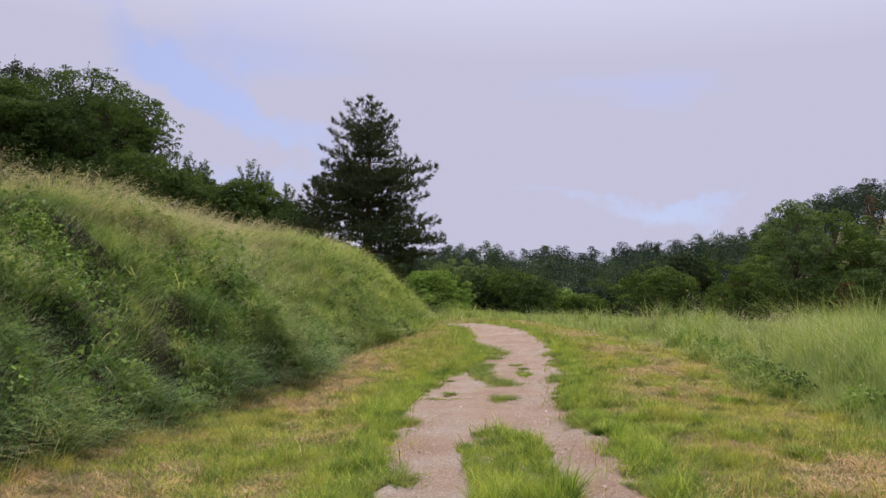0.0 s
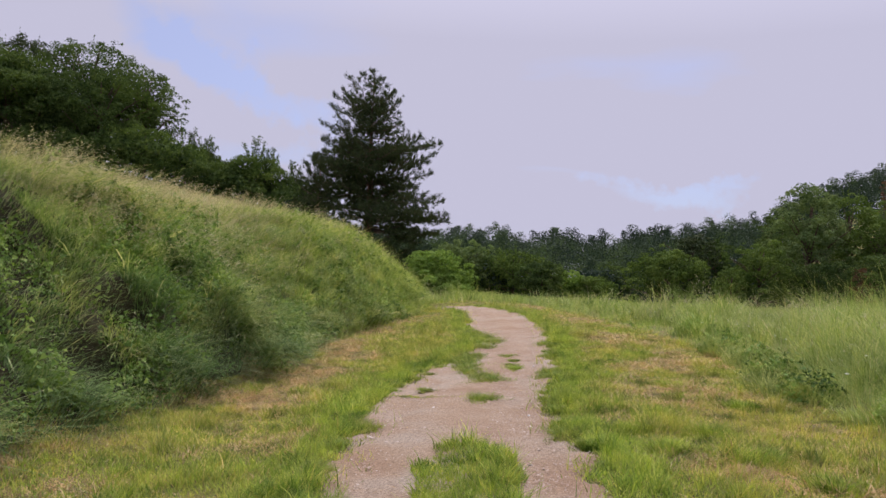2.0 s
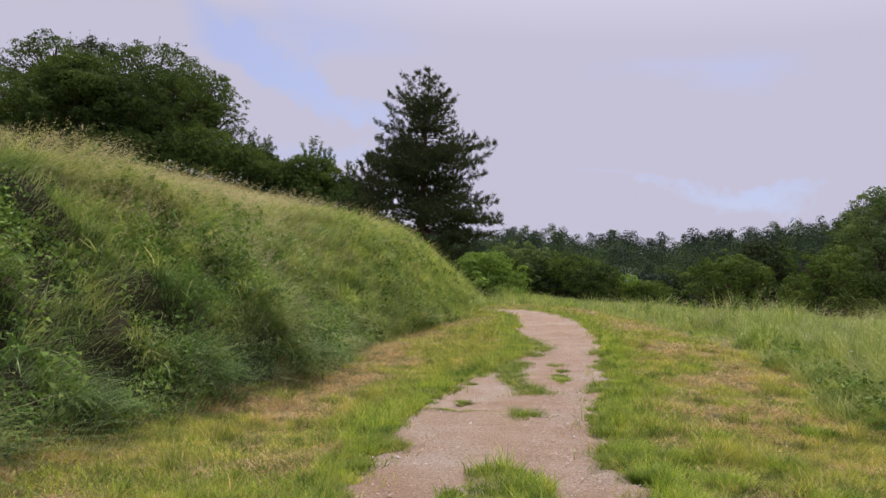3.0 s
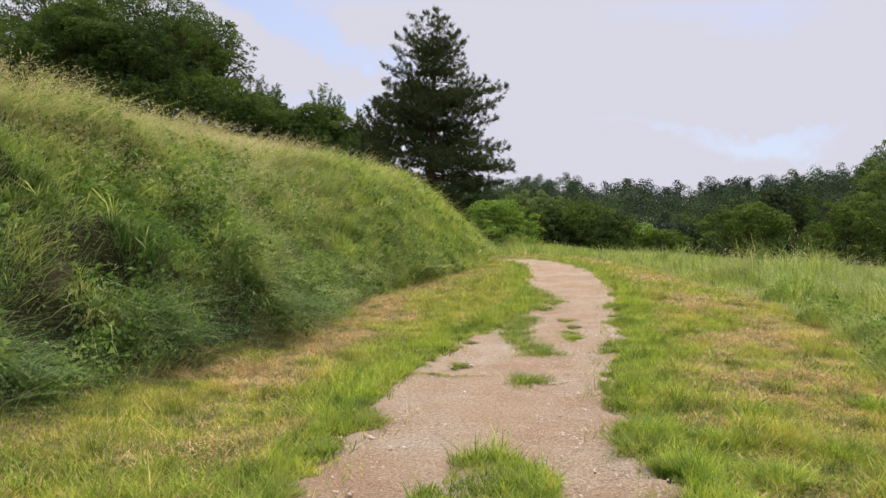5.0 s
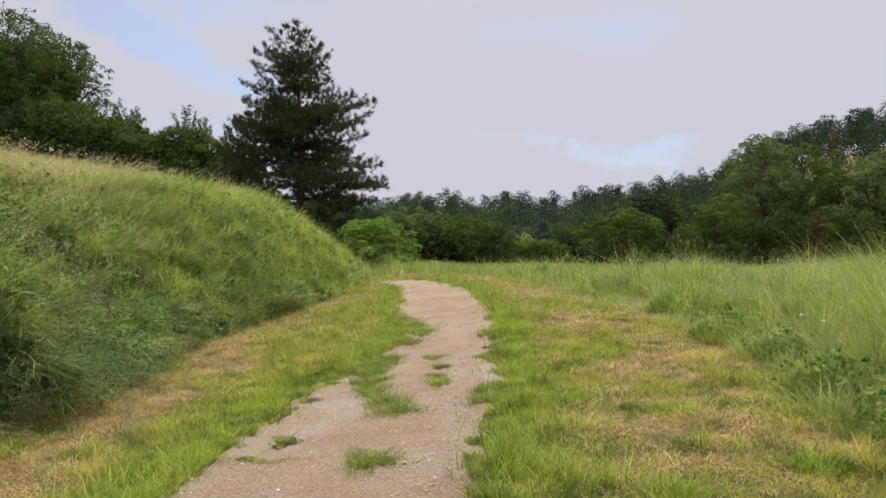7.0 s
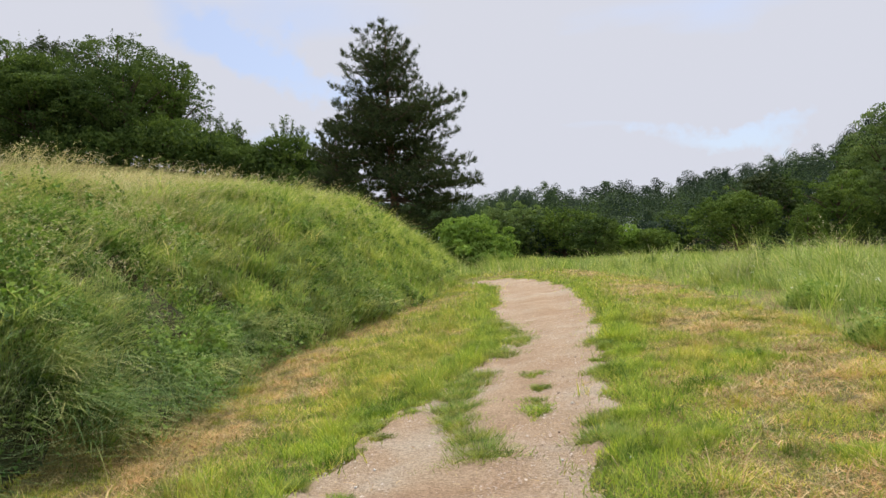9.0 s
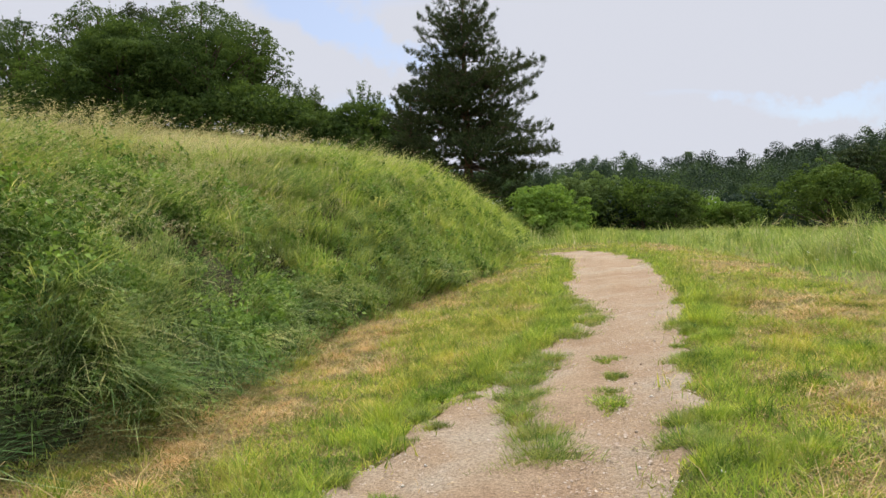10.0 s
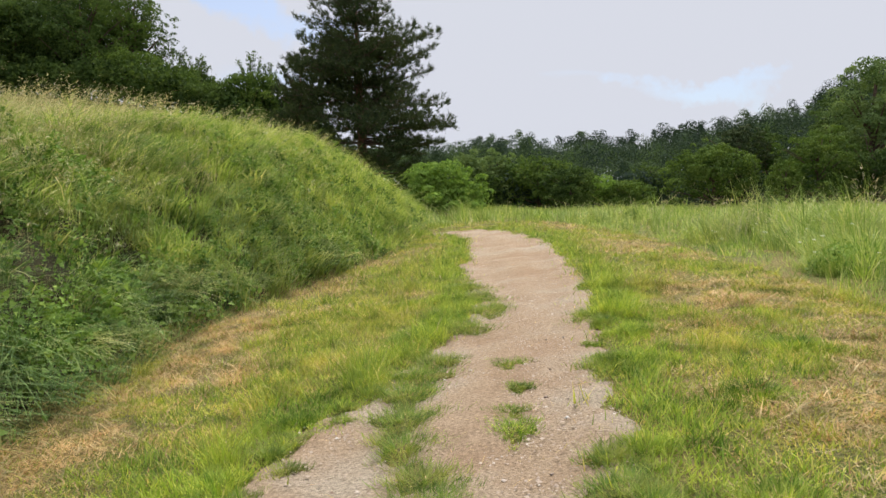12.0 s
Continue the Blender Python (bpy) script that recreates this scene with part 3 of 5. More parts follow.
def build_bank():
    rng = np.random.default_rng(21)
    # a lower sward over the whole bank
    x, y = scatter(rng, 115000, -11, 0, 3.5, 46, 16, 12)
    d = foot(y) - x + 0.4 * (vnoise(x, y, 0.6, 31) - 0.5)
    keep = (d > -0.05) & (d < 8) & (rng.random(len(x)) < np.where(d > 6.5, 0.4, 1.0)) & ~pocket(x, y) & (rng.random(len(x)) < 0.12 + 0.88 * smooth_step((vnoise(x, y, 0.45, 44) - 0.36) / 0.12)) & ((hollow(x, y) < 0.2) | (rng.random(len(x)) < 0.05))
    x, y, d = x[keep], y[keep], d[keep]
    n = len(x)
    rank = rng.random(n) < rank_share(x, y)
    h, w = rng.uniform(0.08, 0.26, n), 0.011 * far_width(y) * rng.uniform(0.6, 1.5, n)
    kinds = {}
    for sort, sel in ((0, ~rank), (1, rank)):
        q = int(sel.sum())
        kinds[sort] = [blades(rng, on_land(x[sel], y[sel]), h[sel], w[sel], rng.uniform(0.2, 1.2, q), flow(x[sel], y[sel]) + rng.normal(0, 0.8, q), rng.uniform(0.0, 0.5, q), 1)]
    # tussocks of long grass laid over in swirls
    for m, y0, y1, count, segs in ((2400, 3.5, 15, 26, 3), (2200, 14, 26, 24, 2), (1100, 25, 46, 22, 2)):
        x, y = rng.uniform(-12, 0, m * 2), rng.uniform(y0, y1, m * 2)
        d = foot(y) - x
        gap = vnoise(x, y, 0.75, 32)
        keep = (d > 0.1) & (d < 8) & (gap > 0.33) & (vnoise(x, y, 0.45, 44) > 0.34) & (hollow(x, y) < 0.25) & ~pocket(x, y) & (rng.random(len(x)) < np.where(d > 5, 0.5, 1.0))
        x, y, d, gap = (v[keep][:m] for v in (x, y, d, gap))
        n = len(x)
        h = (0.17 + 0.36 * gap + 0.12 * np.exp(-((gap - 0.36) / 0.06) ** 2)) * rng.uniform(0.5, 1.4, n) * np.where(rng.random(n) < 0.15, 1.3, 1) * (1 + 0.25 * np.exp(-((d - 4.2) / 0.9) ** 2))
        turn = flow(x, y) + rng.normal(0, 0.4, n)
        low = np.exp(-d / 1.5)
        reach, lean, droop = rng.uniform(0.04, 0.17, n), rng.uniform(0.5, 1.5, n) + 0.5 * low, rng.uniform(0.2, 0.75, n) + 0.2 * low
        rank = rng.random(n) < rank_share(x, y)
        for sort, q in ((0, ~rank), (1, rank)):
            kinds[sort].append(tussocks(rng, x[q], y[q], count, (h * (1 + 0.25 * low))[q], reach[q], 0.0082, turn[q], lean[q], droop[q], segs, 0.45))
    V, T = joined(kinds[0])
    tagged(new("bank_grass", mesh_from("bank_grass", V, T, material="mound")), "long unmown green grass bending over the bank", "grass", kind="stuff")
    V, T = joined(kinds[1])
    tagged(new("rank_grass", mesh_from("rank_grass", V, T, material="rank")), "dark rank grass hanging over the foot of the bank", "grass", kind="stuff")
    # finer yellow-green grass over the far end
    x, y = rng.uniform(-8, 0, 4300), rng.uniform(16, 40, 4300)
    d = foot(y) - x
    keep = (d > 0.0) & (d < 5.5) & (rng.random(len(x)) < smooth_step((y - 16) / 5)) & (vnoise(x, y, 0.8, 45) > 0.3)
    x, y = x[keep], y[keep]
    n = len(x)
    V, T = tussocks(rng, x, y, 18, rng.uniform(0.3, 0.62, n), rng.uniform(0.05, 0.2, n), 0.0065, rng.normal(-0.5, 0.5, n), rng.uniform(0.2, 0.8, n), rng.uniform(0.05, 0.35, n), 2, 0.4)
    tagged(new("bent_grass", mesh_from("bent_grass", V, T, material="bent")), "fine yellow-green grass on the end of the bank", "grass", kind="stuff")
    # long pale stalks that have fallen over the rest
    x, y = rng.uniform(-9, -1, 9000), rng.uniform(4.5, 26, 9000)
    d = foot(y) - x
    keep = (d > 0.1) & (d < 4.5) & (vnoise(x, y, 0.9, 43) > 0.42) & (hollow(x, y) < 0.3) & ~pocket(x, y + 0.1)
    x, y, d = x[keep], y[keep], d[keep]
    k = np.repeat(np.arange(len(x)), 8)
    n = len(k)
    bx, by = x[k] + rng.normal(0, 0.07, n), y[k] + rng.normal(0, 0.07, n)
    way = flow(x, y)[k] + 0.3 * rng.normal(0, 1, len(x))[k] + rng.normal(0, 0.22, n)
    V, T = blades(rng, on_land(bx, by, -0.05), rng.uniform(0.24, 0.46, n), 0.006 * far_width(by) * rng.uniform(0.6, 1.3, n), rng.uniform(0.8, 1.8, n), way, rng.uniform(0.35, 0.95, n), 3)
    tagged(new("fallen_stalks", mesh_from("fallen_stalks", V, T, material="stalks")), "long pale grass stalks lying in arcs over the bank", "grass", kind="stuff")
    # broad-leaved weeds among it, in a band half way up and thick at the foot of the bank
    x, y = scatter(rng, 16000, -9, 0, 4, 42, 16, 12)
    d = foot(y) - x
    patch = smooth_step((vnoise(x, y, 1.1, 35) - 0.45) / 0.14)
    at_foot = np.exp(-(d / 0.8) ** 2)
    keep = (d > 0.06) & (d < 6.5) & (rng.random(len(x)) < np.maximum(patch * (0.15 + 0.85 * np.exp(-((d - 1.5) / 1.2) ** 2)), 0.5 * at_foot) * np.interp(y, [18, 27], [1, 0.5]) + 0.5 * (hollow(x, y) > 0.12) * (y < 21)) & (hollow(x, y) < 0.3) & ~pocket(x, y)
    x, y = x[keep], y[keep]
    k = np.repeat(np.arange(len(x)), 68)
    n = len(k)
    tall = (rng.uniform(0.14, 0.5, len(x)) * np.where(rng.random(len(x)) < 0.12, 1.5, 1))[k]
    f = rng.random(n) ** 0.7
    a = rng.uniform(0, 2 * np.pi, n)
    r = rng.uniform(0.03, 0.26, n) * (1.2 - 0.6 * f)
    c = on_land(x[k] + r * np.cos(a), y[k] + r * np.sin(a), 0)
    c[:, 2] += tall * f
    big = far_width(y[k]) ** 0.3
    V, T = leaves(rng, c, np.stack([0.5 * np.cos(a), 0.5 * np.sin(a), np.full(n, 0.6)], -1) + rng.normal(0, 0.5, (n, 3)), np.minimum(np.exp(rng.normal(-3.3, 0.5, n)), 0.085) * big)
    tagged(new("bank_weeds", mesh_from("bank_weeds", V, T, material="weeds")), "leafy dark and bright green weeds growing on the bank", "weeds", kind="stuff")
    return rng


def seed_heads(rng, x, y, height, size, lean, nod=0.15):
    """Thin stems with a loose airy nodding head of seeds."""
    n = len(x)
    turn = rng.normal(-0.3, 0.7, n)
    base = on_land(x, y)
    pieces = [blades(rng, base, height, 0.003 * far_width(y), lean, turn, np.full(n, nod), 3)]
    ahead = np.stack([np.cos(turn), np.sin(turn), np.zeros(n)], -1)
    for k in range(8):
        s = 0.72 + 0.036 * k
        c = base + ahead * (height * lean * s ** 1.7)[:, None]
        c[:, 2] += height * (s - nod * s * s)
        c = c + rng.normal(0, 0.014, c.shape)
        pieces.append(blades(rng, c, size * rng.uniform(0.3, 1.0, n), 0.0115 * far_width(y), rng.uniform(0.6, 2.6, n), turn + rng.normal(0, 0.9, n), rng.uniform(0.3, 1.6, n), 1))
    return joined(pieces)


def build_seeds(rng):
    x, y = scatter(rng, 46000, -10, 0, 5, 44, 16, 10)
    d = foot(y) - x
    keep = (d > 0.8) & (d < 5.2) & (rng.random(len(x)) < np.clip((d - 1.0) / 1.7, 0.05, 1) * np.interp(y, [14, 26], [1, 0.3])) & (rng.random(len(x)) < 0.1 + 0.9 * smooth_step((0.6 * vnoise(x, y, 1.3, 41) + 0.4 * vnoise(x, y, 0.4, 46) - 0.36) / 0.2))
    x, y = x[keep], y[keep]
    V, T = seed_heads(rng, x, y, rng.uniform(0.3, 0.62, len(x)) * (0.8 + 0.6 * vnoise(x, y, 0.7, 47)) * (1 + 0.35 * np.exp(-((foot(y) - x - 4.2) / 0.9) ** 2)), np.full(len(x), 0.06), rng.uniform(0.3, 1.1, len(x)))
    tagged(new("seed_heads", mesh_from("seed_heads", V, T, material="seeds")), "pale buff seed heads of the grass on the bank", "grass", kind="stuff")


def build_verges():
    rng = np.random.default_rng(22)
    xa, ya = rng.uniform(-4.6, 5.2, 490000), rng.uniform(4.4, 18.5, 490000)
    xb, yb = scatter(rng, 120000, -4.0, 5.2, 17.5, 42, 17.5, 9)
    # the strip between the wheel tracks is thicker grown
    xc, yc = rng.uniform(0.1, 1.15, 14000), rng.uniform(4.4, 8.5, 14000)
    thick = strip_side(xc, yc) > 0
    x, y = np.concatenate([xa, xb, xc[thick]]), np.concatenate([ya, yb, yc[thick]])
    inside = path_side(x, y)
    strip = strip_side(x, y)
    left, right = x - foot(y), np.interp(y, TALL_Y, TALL_X) - x
    grass = ((inside < 0) | (strip > 0)) & (left > -0.25) & (right > -0.3)
    edge = (inside > 0) & (inside < 0.4) & (rng.random(len(x)) < 0.5 * np.exp(-inside / 0.08)) & (vnoise(x, y, 0.2, 50) > 0.42)
    keep = grass | edge
    x, y, inside, strip, left, right = (v[keep] for v in (x, y, inside, strip, left, right))
    n = len(x)
    # dry cuttings lie along the bank and down the middle of the mown strip
    dry = np.exp(-((left - 0.35) / 0.7) ** 2) * 1.7 * np.interp(y, [15, 19], [1, 0.5]) + np.exp(-((right - 1.0) / 0.9) ** 2) * 0.95
    dry = dry * smooth_step((0.6 * vnoise(x, y, 1.2, 51) + 0.4 * vnoise(x, y, 0.35, 57) - 0.38) / 0.2) + 0.45 * smooth_step((vnoise(x, y, 0.45, 52) - 0.62) / 0.15) + 0.14
    dry = np.where((strip > 0) | (np.abs(inside) < 0.4), dry * 0.15, dry)
    is_dry = rng.random(n) < np.minimum(dry * 0.75, 0.78)
    lush = ~is_dry & (rng.random(n) < np.where(strip > 0, 0.8, np.exp(-((inside + 0.25) / 0.3) ** 2) * 0.85 + 0.45 * smooth_step((vnoise(x, y, 0.8, 53) - 0.5) / 0.2)))
    clump = 0.5 * vnoise(x, y, 0.4, 54) + 0.5 * vnoise(x, y, 0.12, 55) + 0.45 * smooth_step((vnoise(x, y, 0.3, 56) - 0.68) / 0.1)
    for name, pick, mat, label, hh, lean, droop in (
        ("verge_grass", ~is_dry & ~lush, "verge", "short mown yellow-green grass beside the path", 0.073, (0.2, 1.3), (0.0, 0.4)),
        ("lush_grass", lush, "lush", "fresh green grass along the edges of the path", 0.088, (0.2, 1.2), (0.0, 0.4)),
        ("dry_grass", is_dry, "straw", "dry straw-coloured grass cuttings lying on the verge", 0.06, (0.8, 2.4), (0.2, 0.9)),
    ):
        m = int(pick.sum())
        px, py = x[pick], y[pick]
        h = hh * (0.4 + 1.6 * clump[pick] ** 2) * rng.uniform(0.5, 1.5, m)
        h = h * np.where(np.abs(inside[pick]) < 0.08, 0.65, 1) * np.where(strip[pick] > 0, 0.95, 1) * (1 if mat == "straw" else 1 - 0.5 * np.minimum(dry[pick], 1)) * np.where(py < 18, 1, 1.15)
        w = (0.0066 if mat == "straw" else 0.0072) * np.maximum(1, 0.75 * far_width(py)) * rng.uniform(0.6, 1.5, m)
        long = rng.random(m) < 0.08
        pieces = []
        for sel, segs, k in ((~long, 1, 1.0), (long, 2, 1.55)):
            q = int(sel.sum())
            pieces.append(blades(rng, on_land(px[sel], py[sel], 0.0), h[sel] * k, w[sel], rng.uniform(*lean, q), rng.uniform(0, 2 * np.pi, q), rng.uniform(*droop, q), segs))
        V, T = joined(pieces)
        tagged(new(name, mesh_from(name, V, T, material=mat)), label, "grass", kind="stuff")


def build_meadow():
    rng = np.random.default_rng(23)
    pieces = []
    for m, y0, y1, x0, x1, count, segs in ((800, 4, 14, 3.8, 9.5, 36, 3), (1100, 13, 26, 4, 15, 27, 2), (1000, 25, 46, -3, 24, 19, 2)):
        x, y = rng.uniform(x0, x1, m * 3), rng.uniform(y0, y1, m * 3)
        d = x - np.interp(y, TALL_Y, TALL_X)
        gap = vnoise(x, y, 1.2, 62)
        keep = (d > 0.0) & (gap > 0.2)
        x, y, d, gap = (v[keep][:m] for v in (x, y, d, gap))
        n = len(x)
        h = (0.16 + 0.55 * gap + 0.25 * vnoise(x, y, 0.5, 66) + 0.75 * smooth_step((vnoise(x, y, 2.6, 67) - 0.45) / 0.3) * smooth_step((d - 0.4) / 1.2)) * (0.5 + 0.5 * smooth_step(d / 1.2)) * rng.uniform(0.6, 1.25, n) * np.interp(y, [26, 34], [1, 0.75])
        turn = 2.4 + 5.5 * (vnoise(x, y, 1.1, 65) - 0.5) + rng.normal(0, 0.8, n)
        pieces.append(tussocks(rng, x, y, count, h, rng.uniform(0.08, 0.3, n), 0.0056, turn, rng.uniform(0.2, 0.95, n), rng.uniform(0.1, 0.6, n), segs, 0.7))
    x, y = scatter(rng, 45000, -3, 24, 4, 46, 14, 12)
    keep = x - np.interp(y, TALL_Y, TALL_X) + 0.6 * (vnoise(x, y, 0.9, 61) - 0.5) > -0.1
    x, y = x[keep], y[keep]
    n = len(x)
    pieces.append(blades(rng, on_land(x, y), rng.uniform(0.12, 0.42, n) * (0.6 + 0.8 * vnoise(x, y, 1.2, 62)), 0.010 * far_width(y), rng.uniform(0.2, 1.1, n), rng.uniform(0, 6.28, n), rng.uniform(0.0, 0.5, n), 1))
    V, T = joined(pieces)
    tagged(new("meadow_grass", mesh_from("meadow_grass", V, T, material="meadow")), "tall uncut pale green meadow grass beyond the mown verge", "grass", kind="stuff")
    x, y = scatter(rng, 7500, 3.5, 22, 6, 32, 12, 8)
    keep = (x - np.interp(y, TALL_Y, TALL_X) > 0.4) & (vnoise(x, y, 1.5, 64) > 0.45) & (rng.random(len(x)) < 0.25 + 0.75 * smooth_step((x - 4.6) / 3))
    x, y = x[keep], y[keep]
    V, T = seed_heads(rng, x, y, rng.uniform(0.5, 1.1, len(x)), np.full(len(x), 0.06), rng.uniform(0.1, 0.5, len(x)), 0.12)
    tagged(new("meadow_seed_heads", mesh_from("meadow_seed_heads", V, T, material="seeds")), "buff seed heads standing above the meadow grass", "grass", kind="stuff")
    # the open field behind, as far as the trees
    x, y = rng.uniform(-3, 60, 36000), rng.uniform(34, 80, 36000)
    keep = (x > -0.5 - (y - 34) * 0.1)
    x, y = x[keep], y[keep]
    n = len(x)
    V, T = blades(rng, on_land(x, y), rng.uniform(0.2, 0.6, n), rng.uniform(0.025, 0.05, n), rng.uniform(0.1, 0.6, n), rng.uniform(0, 6.28, n), rng.uniform(0, 0.3, n), 1)
    tagged(new("field_grass", mesh_from("field_grass", V, T, material="meadow")), "rough pale grass of the field before the trees", "grass", kind="stuff")


def build_near_grass():
    """The same three swards behind the start of the walk."""
    rng = np.random.default_rng(27)
    x, y = rng.uniform(-10, 10, 80000), rng.uniform(-6, 4.5, 80000)
    inside, left, right = path_side(x, y), x - foot(y), x - np.interp(y, TALL_Y, TALL_X)
    for name, keep, mat, label, h, w in (
        ("bank_grass", (left < 0) & (left > -5.5), "mound", "long unmown green grass bending over the bank", (0.15, 0.6), 0.022),
        ("verge_grass", (left > -0.2) & (right < 0.2) & ((inside < 0) | (strip_side(x, y) > 0)), "verge", "short mown yellow-green grass beside the path", (0.06, 0.16), 0.034),
        ("meadow_grass", right > 0, "meadow", "tall uncut pale green meadow grass beyond the mown verge", (0.2, 0.8), 0.022),
    ):
        px, py = x[keep], y[keep]
        n = len(px)
        V, T = blades(rng, on_land(px, py), rng.uniform(*h, n), w * rng.uniform(0.6, 1.4, n), rng.uniform(0.2, 1.1, n), rng.uniform(0, 6.28, n), rng.uniform(0, 0.4, n), 1)
        tagged(new(name, mesh_from(name, V, T, material=mat)), label, "grass", kind="stuff")


def build_tufts():
    rng = np.random.default_rng(25)
    spots = ((0.85, 10.43, 0.20, "dark"), (0.98, 11.95, 0.24, "dark"), (0.92, 12.4, 0.22, "dark"), (1.42, 13.05, 0.15, "bright"), (0.78, 12.9, 0.2, "dark"), (0.74, 13.4, 0.24, "dark"), (0.70, 14.0, 0.22, "dark"),
             (0.76, 14.55, 0.24, "dark"), (0.85, 15.0, 0.2, "dark"), (0.55, 15.2, 0.18, "low"), (1.45, 14.75, 0.15, "low"), (1.4, 13.4, 0.13, "low"), (0.2, 13.9, 0.15, "low"), (0.33, 14.8, 0.16, "low"), (2.19, 14.3, 0.22, "dark"),
             (1.88, 12.05, 0.2, "dark"), (2.38, 16.4, 0.26, "dark"), (0.7, 15.95, 0.24, "dark"), (1.05, 16.35, 0.28, "dark"), (1.28, 17.4, 0.34, "dark"), (1.15, 18.4, 0.34, "dark"), (0.95, 19.4, 0.32, "dark"), (0.85, 20.3, 0.28, "low"), (0.75, 17.3, 0.3, "dark"), (0.6, 18.3, 0.28, "low"),
             (0.45, 16.1, 0.22, "dark"), (0.02, 13.2, 0.15, "low"), (1.08, 12.15, 0.14, "low"), (1.55, 8.35, 0.2, "dark"), (0.15, 11.2, 0.1, "low"), (1.62, 10.0, 0.16, "low"), (-0.38, 9.0, 0.16, "dark"), (-0.35, 6.4, 0.24, "dark"), (1.5, 14.0, 0.1, "low"))
    edges = []
    for k in range(46):
        y = rng.uniform(5.5, 19.0)
        left = k % 2 == 0
        x = float(np.interp(y, LEFT_Y, LEFT_X) + rng.uniform(-0.12, 0.14 if y > 10 else 0.0)) if left else float(np.interp(y, RIGHT_Y, RIGHT_X) - rng.uniform(-0.12, 0.12))
        edges.append((x, y, rng.uniform(0.05, 0.12), "low" if rng.random() < 0.6 else "dark"))
    for x, y, r, sort in tuple(edges) + spots:
        n = int(300 + 3300 * r)
        a, q = rng.uniform(0, 2 * np.pi, n), r * np.sqrt(rng.random(n)) * rng.uniform(0.6, 1.2, n)
        edge = 1 + 0.35 * np.sin(3 * a + x * 9) + 0.25 * np.sin(5 * a + y * 7) + 0.15 * np.sin(11 * a + x * 5)
        bx, by = x + q * edge * np.cos(a) * 1.1, y + q * edge * np.sin(a) * 1.4
        h = {"dark": 0.095, "bright": 0.06, "low": 0.045}[sort] * rng.uniform(0.4, 1.4, n) * (1.25 - 0.7 * q / r)
        z = float(land(x, y)) - 0.03
        label = {"dark": "tuft of dark green grass growing in the gravel path", "bright": "small bright green tuft of clover in the path", "low": "low trodden yellow-green tuft of grass in the path"}[sort]
        tuft = tagged(new("grass_tuft"), label, "grass tuft", "grass tufts in the path")
        tuft.location = (x, y, z)
        V, T = blades(rng, on_land(bx, by, 0.0), h, 0.0055 * rng.uniform(0.6, 1.4, n), rng.uniform(0.3, 1.5, n), a + rng.normal(0, 0.9, n), rng.uniform(0.0, 0.5, n), 1)
        tagged(part("turf", mesh_from("turf", V - (x, y, z), T, material="lush" if sort == "bright" else "tuft"), tuft), kind="stuff")
        # the raised sod that it grows from
        ring = np.linspace(0, 2 * np.pi, 19)[:-1]
        V, Q = [], []
        for k, (f, up) in enumerate(((0.9, -0.03), (0.7, 0.006), (0.4, 0.012), (0.02, 0.014))):
            e = f * r * (1 + 0.35 * np.sin(3 * ring + x * 9) + 0.2 * np.sin(5 * ring + y * 7)) * 0.95
            px, py = x + e * np.cos(ring) * 1.1, y + e * np.sin(ring) * 1.4
            V.append(np.stack([px, py, land(px, py) + up * min(1, r / 0.2)], -1))
            if k:
                for j in range(18):
                    Q.append(((k - 1) * 18 + j, (k - 1) * 18 + (j + 1) % 18, k * 18 + (j + 1) % 18, k * 18 + j))
        part("sod", mesh_from("sod", np.concatenate(V) - (x, y, z), quads=Q, material="soil", smooth=True), tuft, "brown earth under the grass")


def grass_clump(x, y, r, h, material, label, group, seed, name="grass_clump", lying=False, share=5200):
    """A dense clump of blades on the verge, or a heap of cut stalks."""
    rng = np.random.default_rng(seed)
    n = int(300 + share * r * r * 3)
    a, q = rng.uniform(0, 2 * np.pi, n), r * np.sqrt(rng.random(n))
    q = q * (1 + 0.3 * np.sin(3 * a + seed) + 0.2 * np.sin(5 * a + 2 * seed))
    bx, by = x + q * np.cos(a), y + q * np.sin(a)
    z = float(land(x, y))
    up = np.clip(1 - (q / r) ** 2, 0.15, 1)
    if lying:
        base = on_land(bx, by, 0)
        base[:, 2] += 0.5 * h * up * rng.random(n)
        V, T = blades(rng, base, 0.019 * rng.uniform(0.4, 1.5, n), 0.0032 * rng.uniform(0.6, 1.5, n), rng.uniform(1.0, 3.4, n), rng.uniform(0, 2 * np.pi, n), rng.uniform(0.2, 1.0, n), 2)
    else:
        V, T = blades(rng, on_land(bx, by), 0.85 * h * (0.4 + 0.6 * up) * rng.uniform(0.5, 1.25, n), 0.006 * rng.uniform(0.6, 1.5, n), rng.uniform(0.2, 1.1, n), a + rng.normal(0, 0.7, n), rng.uniform(0, 0.45, n), 2)
    ob = tagged(new(name), label, name.replace("_", " "), group)
    ob.location = (x, y, z)
    tagged(part("turf" if not lying else "straw", mesh_from(name, V - (x, y, z), T, material=material), ob), kind="stuff")
    return ob


